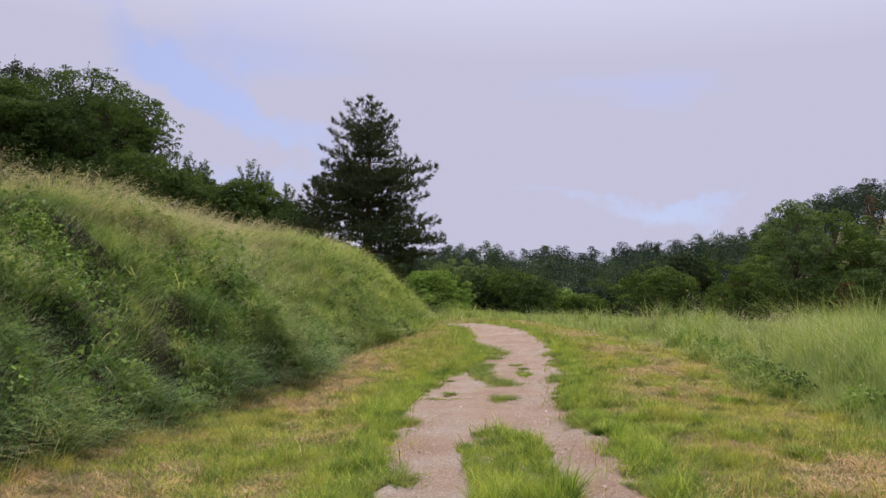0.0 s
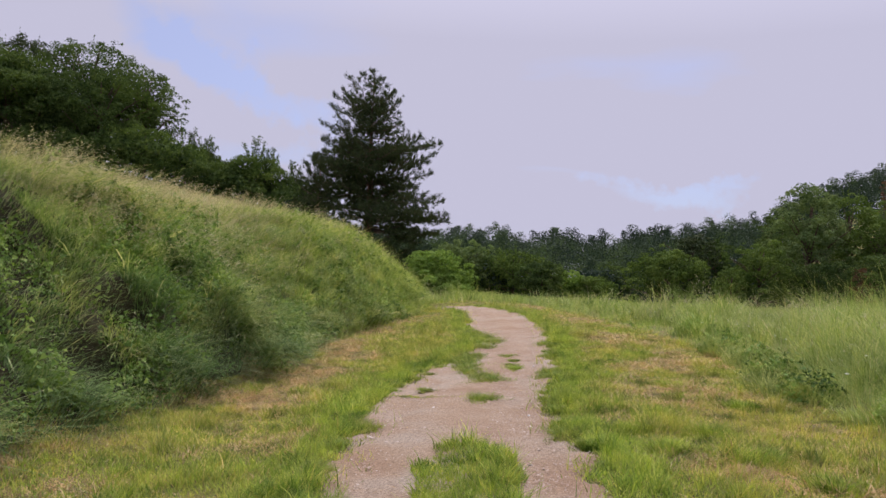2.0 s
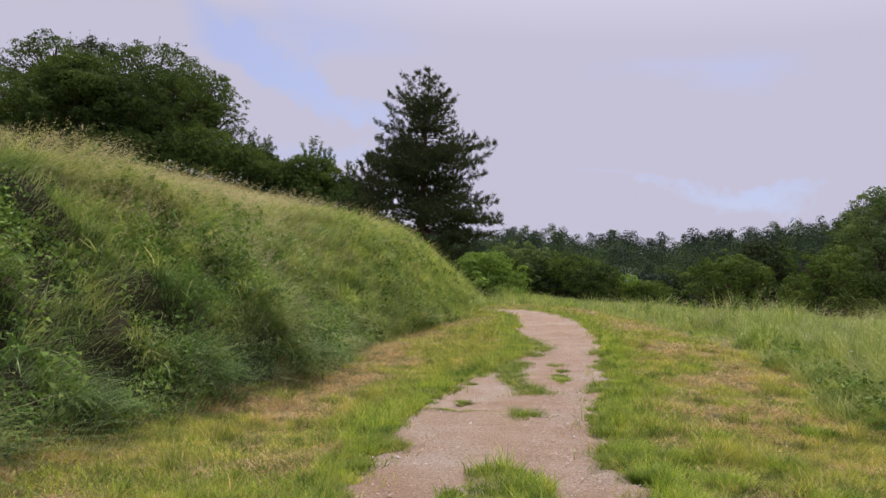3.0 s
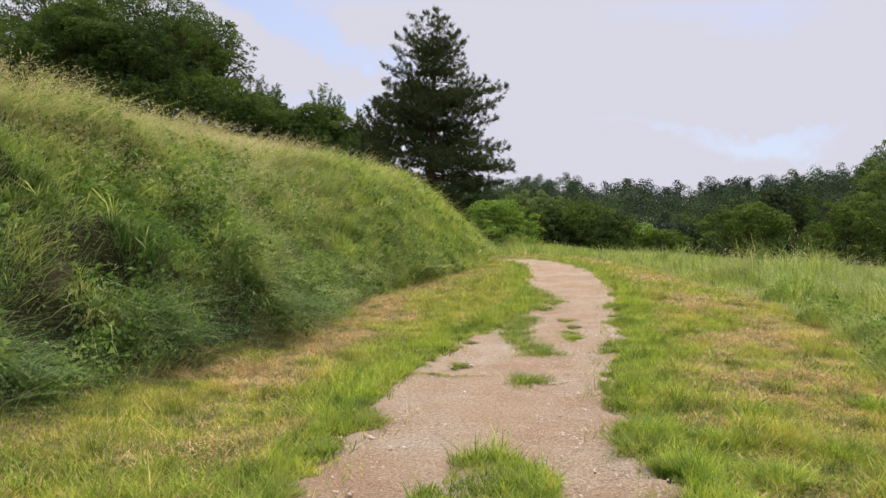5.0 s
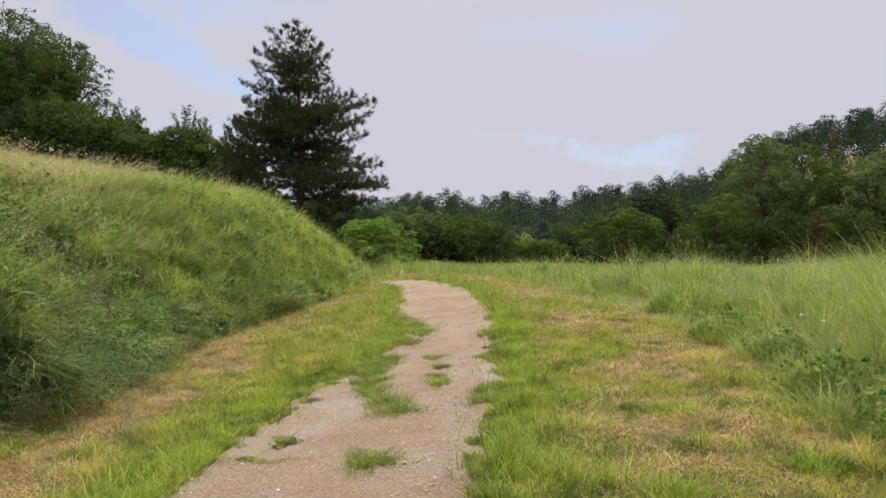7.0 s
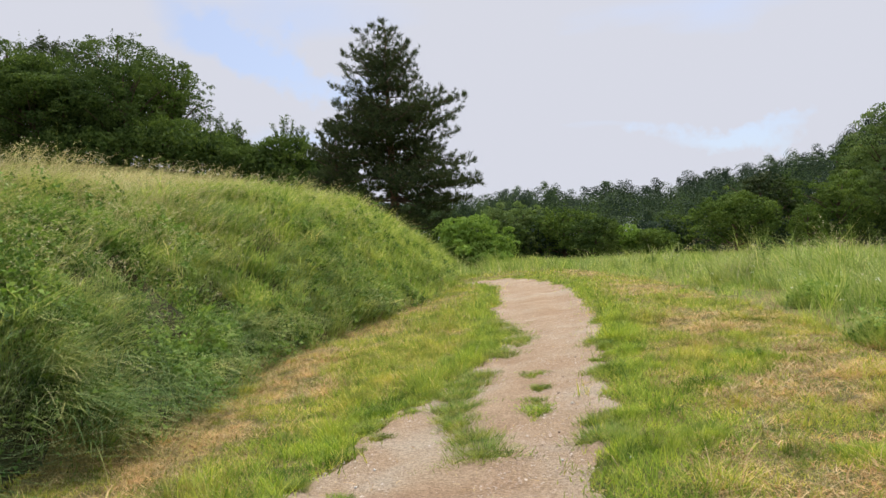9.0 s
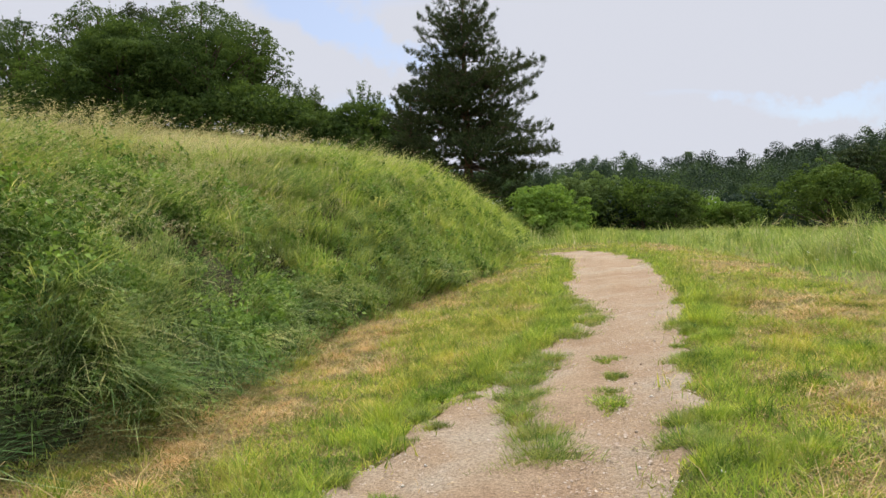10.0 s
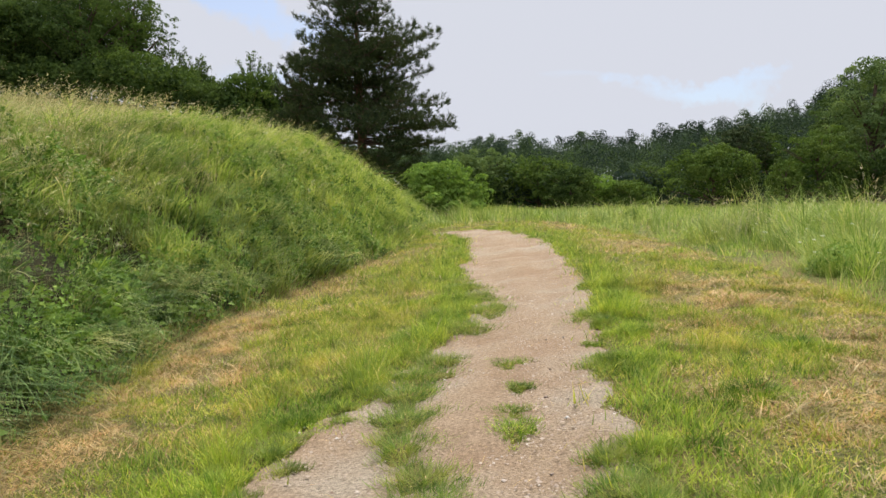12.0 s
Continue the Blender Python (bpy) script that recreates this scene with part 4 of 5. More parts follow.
def weed_clump(x, y, r, h, seed):
    """A low leafy mound of weeds at the edge of the meadow."""
    ob = grass_clump(x, y, r, h * 1.3, "meadow", "green leafy weeds at the edge of the meadow", "weed clumps along the meadow", seed, "weed_clump", share=2600)
    rng = np.random.default_rng(seed + 5)
    n = int(2400 * r)
    v = rng.normal(size=(n, 3))
    v = v / np.linalg.norm(v, axis=1, keepdims=True)
    v[:, 2] = np.abs(v[:, 2])
    c = v * np.array([r, r, h]) * (rng.random((n, 1)) ** 0.4) * (1 + 0.2 * np.sin(4 * np.arctan2(v[:, 1:2], v[:, 0:1]) + seed))
    c[:, 2] += land(x + c[:, 0], y + c[:, 1]) - float(land(x, y))
    V, T = leaves(rng, c, v + rng.normal(0, 0.6, (n, 3)), rng.uniform(0.03, 0.075, n))
    tagged(part("foliage", mesh_from("foliage", V, T, material="weeds"), ob), kind="stuff")


def build_clumps():
    verge = "grass clumps on the verge"
    for k, (x, y, r, h) in enumerate(((2.79, 8.25, 0.24, 0.17), (2.85, 7.31, 0.26, 0.18), (3.1, 6.6, 0.25, 0.16), (2.17, 8.5, 0.2, 0.15), (2.28, 7.75, 0.24, 0.17), (2.6, 9.3, 0.22, 0.15),
                                      (1.72, 7.95, 0.2, 0.14), (1.72, 8.75, 0.22, 0.16), (1.8, 5.8, 0.22, 0.15), (3.6, 9.6, 0.26, 0.16), (2.5, 11.8, 0.24, 0.14), (2.95, 13.4, 0.26, 0.15),
                                      (3.7, 14.7, 0.28, 0.16), (2.36, 14.45, 0.2, 0.16), (2.6, 16.5, 0.24, 0.17), (2.58, 15.4, 0.2, 0.15), (3.3, 11.2, 0.24, 0.15), (2.1, 12.6, 0.2, 0.13))):
        grass_clump(x, y, r, h, "lush", "thick tussock of dark green grass on the verge", verge, 400 + k)
    for k, (x, y, r, h) in enumerate(((-0.6, 8.85, 0.18, 0.13), (-0.78, 6.85, 0.24, 0.16), (-0.2, 12.5, 0.2, 0.14), (-0.42, 11.2, 0.18, 0.13), (-0.6, 10.0, 0.2, 0.14), (0.0, 13.6, 0.18, 0.12), (0.3, 14.7, 0.2, 0.13), (0.55, 16.3, 0.2, 0.13))):
        grass_clump(x, y, r, h, "lush", "tussock of green grass hanging over the path's edge", verge, 430 + k)
    for k, (x, y, r) in enumerate(((3.25, 7.1, 0.34), (3.75, 7.6, 0.36), (2.65, 6.9, 0.25), (3.35, 8.3, 0.3), (3.9, 8.5, 0.3), (3.2, 10.2, 0.3), (3.9, 12.4, 0.36), (3.5, 16.0, 0.4), (-1.75, 12.4, 0.32), (-1.5, 14.2, 0.34), (-1.9, 11.0, 0.26), (-1.45, 16.2, 0.36))):
        grass_clump(x, y, r, 0.09, "straw", "flattened heap of brown and straw-coloured cut grass", "heaps of cut grass", 450 + k, "straw_heap", True, 5200)
    for k, (x, y, r, h) in enumerate(((5.4, 15.1, 0.5, 0.42), (4.85, 11.7, 0.42, 0.4), (5.3, 13.5, 0.4, 0.36), (4.6, 10.2, 0.38, 0.36), (4.85, 8.6, 0.42, 0.4), (6.0, 18.8, 0.45, 0.45))):
        weed_clump(x, y, r, h, 480 + k)
    # the grassed seam across the path
    rng = np.random.default_rng(29)
    n = 1500
    f = rng.random(n)
    x, y = -0.5 + 1.35 * f, 10.95 - 0.45 * f + rng.normal(0, 0.03, n) + 0.03 * np.sin(9 * f)
    keep = vnoise(x, y, 0.15, 95) > 0.4
    x, y = x[keep], y[keep]
    n = len(x)
    V, T = blades(rng, on_land(x, y, 0.01), rng.uniform(0.015, 0.05, n), np.full(n, 0.005), rng.uniform(0.4, 1.6, n), rng.uniform(0, 6.28, n), rng.uniform(0, 0.6, n), 1)
    tagged(new("grass_seam", mesh_from("grass_seam", V, T, material="verge")), "thin line of trodden grass crossing the gravel", "grass", kind="stuff")


def tall_weed(x, y, top, seed):
    """A clump of tall stems with long leaves and thin seed spikes."""
    rng = np.random.default_rng(seed)
    z = float(land(x, y)) - 0.03
    plant = tagged(new("tall_weed"), "tall flowering grass clump standing above the meadow", "plant", "tall weeds in the meadow")
    plant.location = (x, y, z)
    n = 16
    a = rng.uniform(0, 2 * np.pi, n)
    r = 0.16 * np.sqrt(rng.random(n))
    base = np.stack([r * np.cos(a), r * np.sin(a), np.zeros(n)], -1)
    V, T = blades(rng, base, top * rng.uniform(0.65, 1.0, n), np.full(n, 0.008), rng.uniform(0.08, 0.45, n), a, rng.uniform(0, 0.12, n), 3)
    tagged(part("stalk", mesh_from("stalk", V, T, material="meadow"), plant), kind="stuff")
    n = 110
    a = rng.uniform(0, 2 * np.pi, n)
    b = np.stack([0.14 * np.cos(a), 0.14 * np.sin(a), top * rng.uniform(0.0, 0.55, n)], -1) * rng.uniform(0.4, 1.0, (n, 1))
    V, T = blades(rng, b, rng.uniform(0.12, 0.34, n), np.full(n, 0.014), rng.uniform(0.3, 0.9, n), a, rng.uniform(0.1, 0.5, n), 2)
    tagged(part("foliage", mesh_from("foliage", V, T, material="meadow"), plant), kind="stuff")
    n = 60
    a = rng.uniform(0, 2 * np.pi, n)
    f = rng.uniform(0.76, 1.0, n)
    q = 0.06 + 0.2 * f ** 2 * rng.random(n)
    b = np.stack([q * np.cos(a), q * np.sin(a), top * f * rng.uniform(0.85, 1, n)], -1)
    V, T = blades(rng, b, rng.uniform(0.03, 0.08, n), np.full(n, 0.007), rng.uniform(0.3, 1.5, n), a, rng.uniform(0, 0.6, n), 1)
    tagged(part("seed_head", mesh_from("seed_head", V, T, material="seeds"), plant, "pale buff seed spikes"), kind="stuff")


def grass_sheaf(x, y, h, seed, turn=None):
    """A thick sheaf of long grass that has fallen over and hangs down the bank."""
    rng = np.random.default_rng(seed)
    z = float(land(x, y))
    one = np.ones(1)
    V, T = tussocks(rng, x * one, y * one, 300, h * one, 0.22 * one, 0.006, (rng.normal(-0.5, 0.5) if turn is None else turn) * one, 1.15 * one, 0.75 * one, 4, 0.45)
    ob = tagged(new("grass_sheaf"), "sheaf of long pale grass drooping over the foot of the bank", "grass", "sheaves of grass along the bank")
    ob.location = (x, y, z)
    tagged(part("turf", mesh_from("grass_sheaf", V - (x, y, z), T, material="mound" if seed % 3 else "rank"), ob), kind="stuff")


def build_sheaves():
    rng = np.random.default_rng(33)
    for k, y in enumerate((5.6, 6.3, 6.9, 7.5, 8.2, 8.9, 9.6, 10.3, 11.0, 11.7, 12.1, 12.6, 13.1, 13.7, 14.4, 15.2, 16.0, 17.0, 18.1, 19.4)):
        for out, up in ((rng.uniform(0.25, 0.6), 0.0), (rng.uniform(0.9, 2.8), 0.3)):
            x = float(foot(y + up)) - out
            if float(hollow(np.array(x), np.array(y + up))) < 0.2 and not (11.4 < y + up < 12.7 and out < 1.0):
                grass_sheaf(x, y + up, rng.uniform(0.38, 0.62), 500 + 2 * k + (up > 0))
    # one that hangs over the dark pocket at the foot
    for k, (x, y, turn, h) in enumerate(((-2.95, 12.75, -0.35, 0.55), (-2.65, 12.8, -0.6, 0.55), (-3.15, 12.5, 0.0, 0.55), (-2.4, 12.85, -0.4, 0.5), (-2.5, 13.0, -0.1, 0.6), (-3.25, 12.1, 0.1, 0.5))):
        grass_sheaf(x, y, h, 560 + k, turn)




def build_tall_weeds():
    for k, (x, y, top) in enumerate(((5.65, 17.6, 1.45), (6.1, 18.3, 1.2), (6.4, 14.6, 1.15), (5.6, 12.2, 1.1), (6.8, 12.0, 1.25), (7.6, 15.8, 1.2), (5.3, 10.3, 1.15), (8.6, 19.5, 1.1))):
        tall_weed(x, y, top, 300 + k)


def rocks(rng, c, size):
    """Little rounded stones, each an uneven eight-sided lump."""
    n = len(c)
    o = np.array([(1, 0, 0), (-1, 0, 0), (0, 1, 0), (0, -1, 0), (0, 0, 1), (0, 0, -1)], float)
    V = o[None] * rng.uniform(0.5, 1.2, (n, 6, 1)) * size[:, None, None] * np.array([1, 1, 0.6])
    V = V + rng.normal(0, 0.12, V.shape) * size[:, None, None]
    a = rng.uniform(0, 2 * np.pi, n)
    ca, sa = np.cos(a)[:, None], np.sin(a)[:, None]
    V = np.stack([V[..., 0] * ca - V[..., 1] * sa, V[..., 0] * sa + V[..., 1] * ca, V[..., 2]], -1) + c[:, None]
    f = np.array([(0, 2, 4), (2, 1, 4), (1, 3, 4), (3, 0, 4)] + ([(2, 0, 5), (1, 2, 5), (3, 1, 5), (0, 3, 5)] if n < 50 else []))
    T = (np.arange(n) * 6)[:, None, None] + f[None]
    return V.reshape(-1, 3), T.reshape(-1, 3)


def build_stones():
    rng = np.random.default_rng(26)
    x, y = scatter(rng, 75000, -0.7, 2.9, 4.5, 32, 14, 6)
    side = path_side(x, y)
    track = 0.6 * np.exp(-((np.interp(y, RIGHT_Y, RIGHT_X) - x - 0.5) / 0.4) ** 2) + 0.7
    keep = (side > -0.02) & (strip_side(x, y) < 0.05) & (rng.random(len(x)) < track * (0.25 + 1.1 * vnoise(x, y, 0.5, 71)))
    x, y = x[keep], y[keep]
    V, T = rocks(rng, np.stack([x, y, land(x, y) + 0.004], -1), rng.gamma(1.5, 0.0021, len(x)) + 0.0026)
    tagged(new("pebbles", mesh_from("pebbles", V, T, material="stone")), "loose pinkish and pale grey pebbles on the path", "pebbles", kind="stuff")
    label = "small pale stone lying at the edge of the path"
    for x, y, r in ((1.98, 11.5, 0.035), (0.3, 10.0, 0.02), (1.3, 9.4, 0.022), (1.75, 13.2, 0.02)):
        V, T = rocks(rng, np.zeros((1, 3)), np.array([r]))
        st = tagged(new("stone", mesh_from("stone", V, T, material="white_stone", smooth=True)), label, "stone", "loose stones on the path")
        st.location = (x, y, float(land(x, y)))
    # larger stones among the pebbles of the right-hand wheel track
    shapes = []
    for k in range(6):
        V, T = rocks(rng, np.zeros((1, 3)), np.array([0.014 + 0.0014 * k]))
        shapes.append(mesh_from("stone", V, T, material="stone" if k % 3 else "white_stone"))
    made = 0
    while made < 70:
        y = rng.uniform(5.5, 17.0)
        x = float(np.interp(y, RIGHT_Y, RIGHT_X)) - (abs(rng.normal(0.35, 0.3)) if made % 3 else rng.uniform(0.2, 1.9))
        if float(path_side(x, y)) < 0.08 or float(strip_side(x, y)) > -0.05:
            continue
        st = tagged(new("stone", shapes[made % 6]), "small pinkish-grey stone lying loose on the gravel", "stone", "loose stones on the path")
        st.location, st.rotation_euler = (x, y, float(land(x, y)) - 0.012), (0, 0, rng.uniform(0, 6.28))
        made += 1



def build_litter():
    rng = np.random.default_rng(28)
    x, y = scatter(rng, 2600, -0.5, 2.7, 4.5, 30, 14, 6)
    keep = (path_side(x, y) > 0) & (rng.random(len(x)) < 0.2 + 0.8 * (vnoise(x, y, 0.6, 91) > 0.6))
    x, y = x[keep], y[keep]
    n = len(x)
    V, T = blades(rng, on_land(x, y, -0.022), rng.uniform(0.01, 0.02, n), rng.uniform(0.003, 0.007, n), rng.uniform(2.5, 8, n), rng.uniform(0, 6.28, n), np.full(n, 0.5), 2)
    tagged(new("straw_litter", mesh_from("straw_litter", V, T, material="straw")), "dry stalks and bits of straw scattered on the gravel", "litter", kind="stuff")
    x, y = rng.uniform(4.9, 9, 60), rng.uniform(8, 24, 60)
    c = on_land(x, y, -0.42)
    c[:, 2] += rng.uniform(-0.15, 0.15, 60)
    k = np.repeat(np.arange(60), 7)
    a = rng.uniform(0, 6.28, len(k))
    V, T = leaves(rng, c[k] + np.stack([0.022 * np.cos(a), 0.022 * np.sin(a), 0 * a], -1), np.stack([0.2 * np.cos(a), 0.2 * np.sin(a), 1 + 0 * a], -1), np.full(len(k), 0.03))
    tagged(new("white_flowers", mesh_from("white_flowers", V, T, material="flower")), "small white flower heads dotted through the meadow grass", "flowers", kind="stuff")


bank_rng = build_bank()
build_seeds(bank_rng)
build_verges()
build_meadow()
build_near_grass()
build_tufts()
build_clumps()
build_sheaves()
build_tall_weeds()
build_stones()
build_litter()


# ---- trees ----
def tube(points, radii, sides=7):
    pts = np.asarray(points, float)
    V, Q = [], []
    for k, (p, r) in enumerate(zip(pts, radii)):
        t = pts[min(k + 1, len(pts) - 1)] - pts[max(k - 1, 0)]
        t = t / (np.linalg.norm(t) + 1e-9)
        u = np.cross(t, (0.31, 0.95, 0.1))
        u = u / np.linalg.norm(u)
        w = np.cross(t, u)
        for s in range(sides):
            a = 2 * math.pi * s / sides
            V.append(p + r * (math.cos(a) * u + math.sin(a) * w))
    for k in range(len(pts) - 1):
        for s in range(sides):
            a, b = k * sides + s, k * sides + (s + 1) % sides
            Q.append((a, b, b + sides, a + sides))
    return np.array(V), np.array(Q)


def tubes(list_of):
    vs, qs, o = [], [], 0
    for v, q in list_of:
        vs.append(v)
        qs.append(q + o)
        o += len(v)
    return np.concatenate(vs), np.concatenate(qs)


def clumps_crown(rng, spots, count, leaf, loose=0.55):
    """Leaves on the domes of rounded clumps, lying along their surface, with fewer inside and below."""
    spots = np.asarray(spots, float)
    share = spots[:, 3] ** 2
    k = rng.choice(len(spots), count, p=share / share.sum())
    v = rng.normal(size=(count, 3))
    v[:, 2] += 0.7
    v = v / np.linalg.norm(v, axis=1, keepdims=True)
    ragged = 1 + 0.16 * np.sin(3 * np.arctan2(v[:, 1], v[:, 0]) + 5 * k) + 0.12 * np.sin(9 * v[:, 2] + 3 * k)
    r = spots[k, 3] * ragged * np.where(rng.random(count) < 0.88, rng.uniform(0.85, 1.08, count), rng.random(count) ** 0.5)
    c = spots[k, :3] + v * r[:, None] * np.array([1, 1, 0.58])
    nrm = v + rng.normal(0, loose, (count, 3)) + np.array([0, 0, 0.2])
    return leaves(rng, c, nrm, leaf * rng.uniform(0.6, 1.4, count))


def shoots_on(rng, h, radius, shoots, leaf):
    """Long upright leafy shoots standing out of the top of a crown."""
    k = np.repeat(np.arange(shoots), 46)
    a, q = rng.uniform(0, 2 * np.pi, shoots), radius * np.sqrt(rng.random(shoots)) * 0.9
    tall = rng.uniform(0.10, 0.24, shoots) * h * (1.1 - 0.5 * q / radius)
    start = h * (0.93 - 0.45 * (q / radius) ** 2) - 0.5 * tall
    u = rng.random(len(k))
    c = np.stack([q[k] * np.cos(a[k]) * (1 + 0.25 * u), q[k] * np.sin(a[k]) * (1 + 0.25 * u), start[k] + 1.2 * tall[k] * u], -1)
    c = c + rng.normal(0, 0.2, c.shape) * (1.2 - u)[:, None] * leaf / 0.25
    return leaves(rng, c, rng.normal(0, 1, c.shape), leaf * 0.7 * rng.uniform(0.6, 1.3, len(k)))


def broad_tree(name, label, x, y, top, radius, material, seed, leaf=0.34, count=9000, low=0.15, sink=0.1, shoots=0, clump=0.24, ragged=0.16):
    """A broad-leaved tree: tapered trunk, forking limbs, a crown of many clumps with an uneven outline."""
    rng = np.random.default_rng(seed)
    z0 = float(land(x, y)) - sink
    h = top - z0
    tree = tagged(new(name), label, "tree" if h > 4 else "bush", "")
    tree.location = (x, y, z0)
    wood = [tube([(0, 0, 0), (0.02 * h, 0.01 * h, 0.25 * h), (0.0, 0.02 * h, 0.55 * h), (0.01 * h, 0, 0.85 * h)], [0.028 * h, 0.022 * h, 0.014 * h, 0.004 * h])]
    spots = []
    n = int(62 * (0.24 / clump) ** 2)
    mid, tall = (0.5 + 0.5 * low) * h, 0.5 * (1 - low) * h
    for k in range(n):
        up = -0.75 + 1.7 * (k + 0.5) / n
        a = k * 2.39996 + rng.uniform(-0.3, 0.3)
        uneven = 1 + ragged * (math.sin(2 * a + seed) + 0.7 * math.sin(3 * a - 4 * up + 2 * seed)) * 0.6 + rng.normal(0, ragged * 0.8)
        r = radius * clump * math.exp(rng.normal(-0.15, 0.38))
        flat = math.sqrt(max(0.0, 1 - abs(up) ** 2.4))
        reach = max(0.05, radius * uneven * flat - r * 0.8)
        c = np.array([reach * math.cos(a), reach * math.sin(a), mid + (tall - r * 0.75) * up * (0.6 + 0.4 * uneven)])
        spots.append((*c, r))
        if k % 5 == 0:
            b = np.array([0.01 * h, 0.01 * h, max(0.1 * h, c[2] - 0.3 * h)])
            wood.append(tube([b, b * 0.4 + c * 0.6 + (0, 0, 0.02 * h), c], [0.011 * h, 0.006 * h, 0.002 * h], 5))
    V, Q = tubes(wood)
    part("trunk", mesh_from("trunk", V, quads=Q, material="bark", smooth=True), tree, "grey-brown trunk with forking limbs")
    pieces = [clumps_crown(rng, spots, count, leaf), clumps_crown(rng, [(0, 0, mid, min(radius, tall) * 0.7)], count // 10, leaf * 1.3, 1.0)]
    if shoots:
        pieces.append(shoots_on(rng, h, radius, shoots, leaf))
    V, T = joined(pieces)
    part("crown", mesh_from("crown", V, T, material=material), tree)
    return tree


def sapling(x, y, top, wide, seed):
    """A young ash: a fan of thin upright stems, each hung with sprays of leaves."""
    rng = np.random.default_rng(seed)
    z0 = float(land(x, y)) - 0.1
    h = top - z0
    tree = tagged(new("young_tree"), "slender young tree with feathery upright twigs", "tree", "trees of the wood behind the bank")
    tree.location = (x, y, z0)
    stems, cs = [], []
    for k in range(13):
        a, lean = k * 2.4 + rng.uniform(-0.4, 0.4), 1.35 * wide * math.sqrt((k + 0.3) / 13)
        tip = np.array([lean * math.cos(a), lean * math.sin(a), h * (1 - 0.28 * (lean / wide) ** 2) * rng.uniform(0.9, 1.0)])
        mid = np.array([0.35 * tip[0], 0.35 * tip[1], 0.62 * tip[2]])
        stems.append(tube([(0, 0, 0), mid, tip], [0.07, 0.045, 0.012], 5))
        u = rng.uniform(0.45, 1.0, 150)[:, None]
        c = (1 - u) ** 2 * np.zeros(3) + 2 * u * (1 - u) * mid + u * u * tip
        cs.append(c + rng.normal(0, 0.34, c.shape) * (1.2 - 0.8 * u))
    V, Q = tubes(stems)
    part("stem", mesh_from("stem", V, quads=Q, material="bark", smooth=True), tree, "thin grey-brown stems")
    c = np.concatenate(cs)
    V, T = leaves(rng, c, rng.normal(0, 1, c.shape) + (0, 0, 0.5), 0.24 * rng.uniform(0.6, 1.4, len(c)))
    part("crown", mesh_from("crown", V, T, material="oak"), tree)


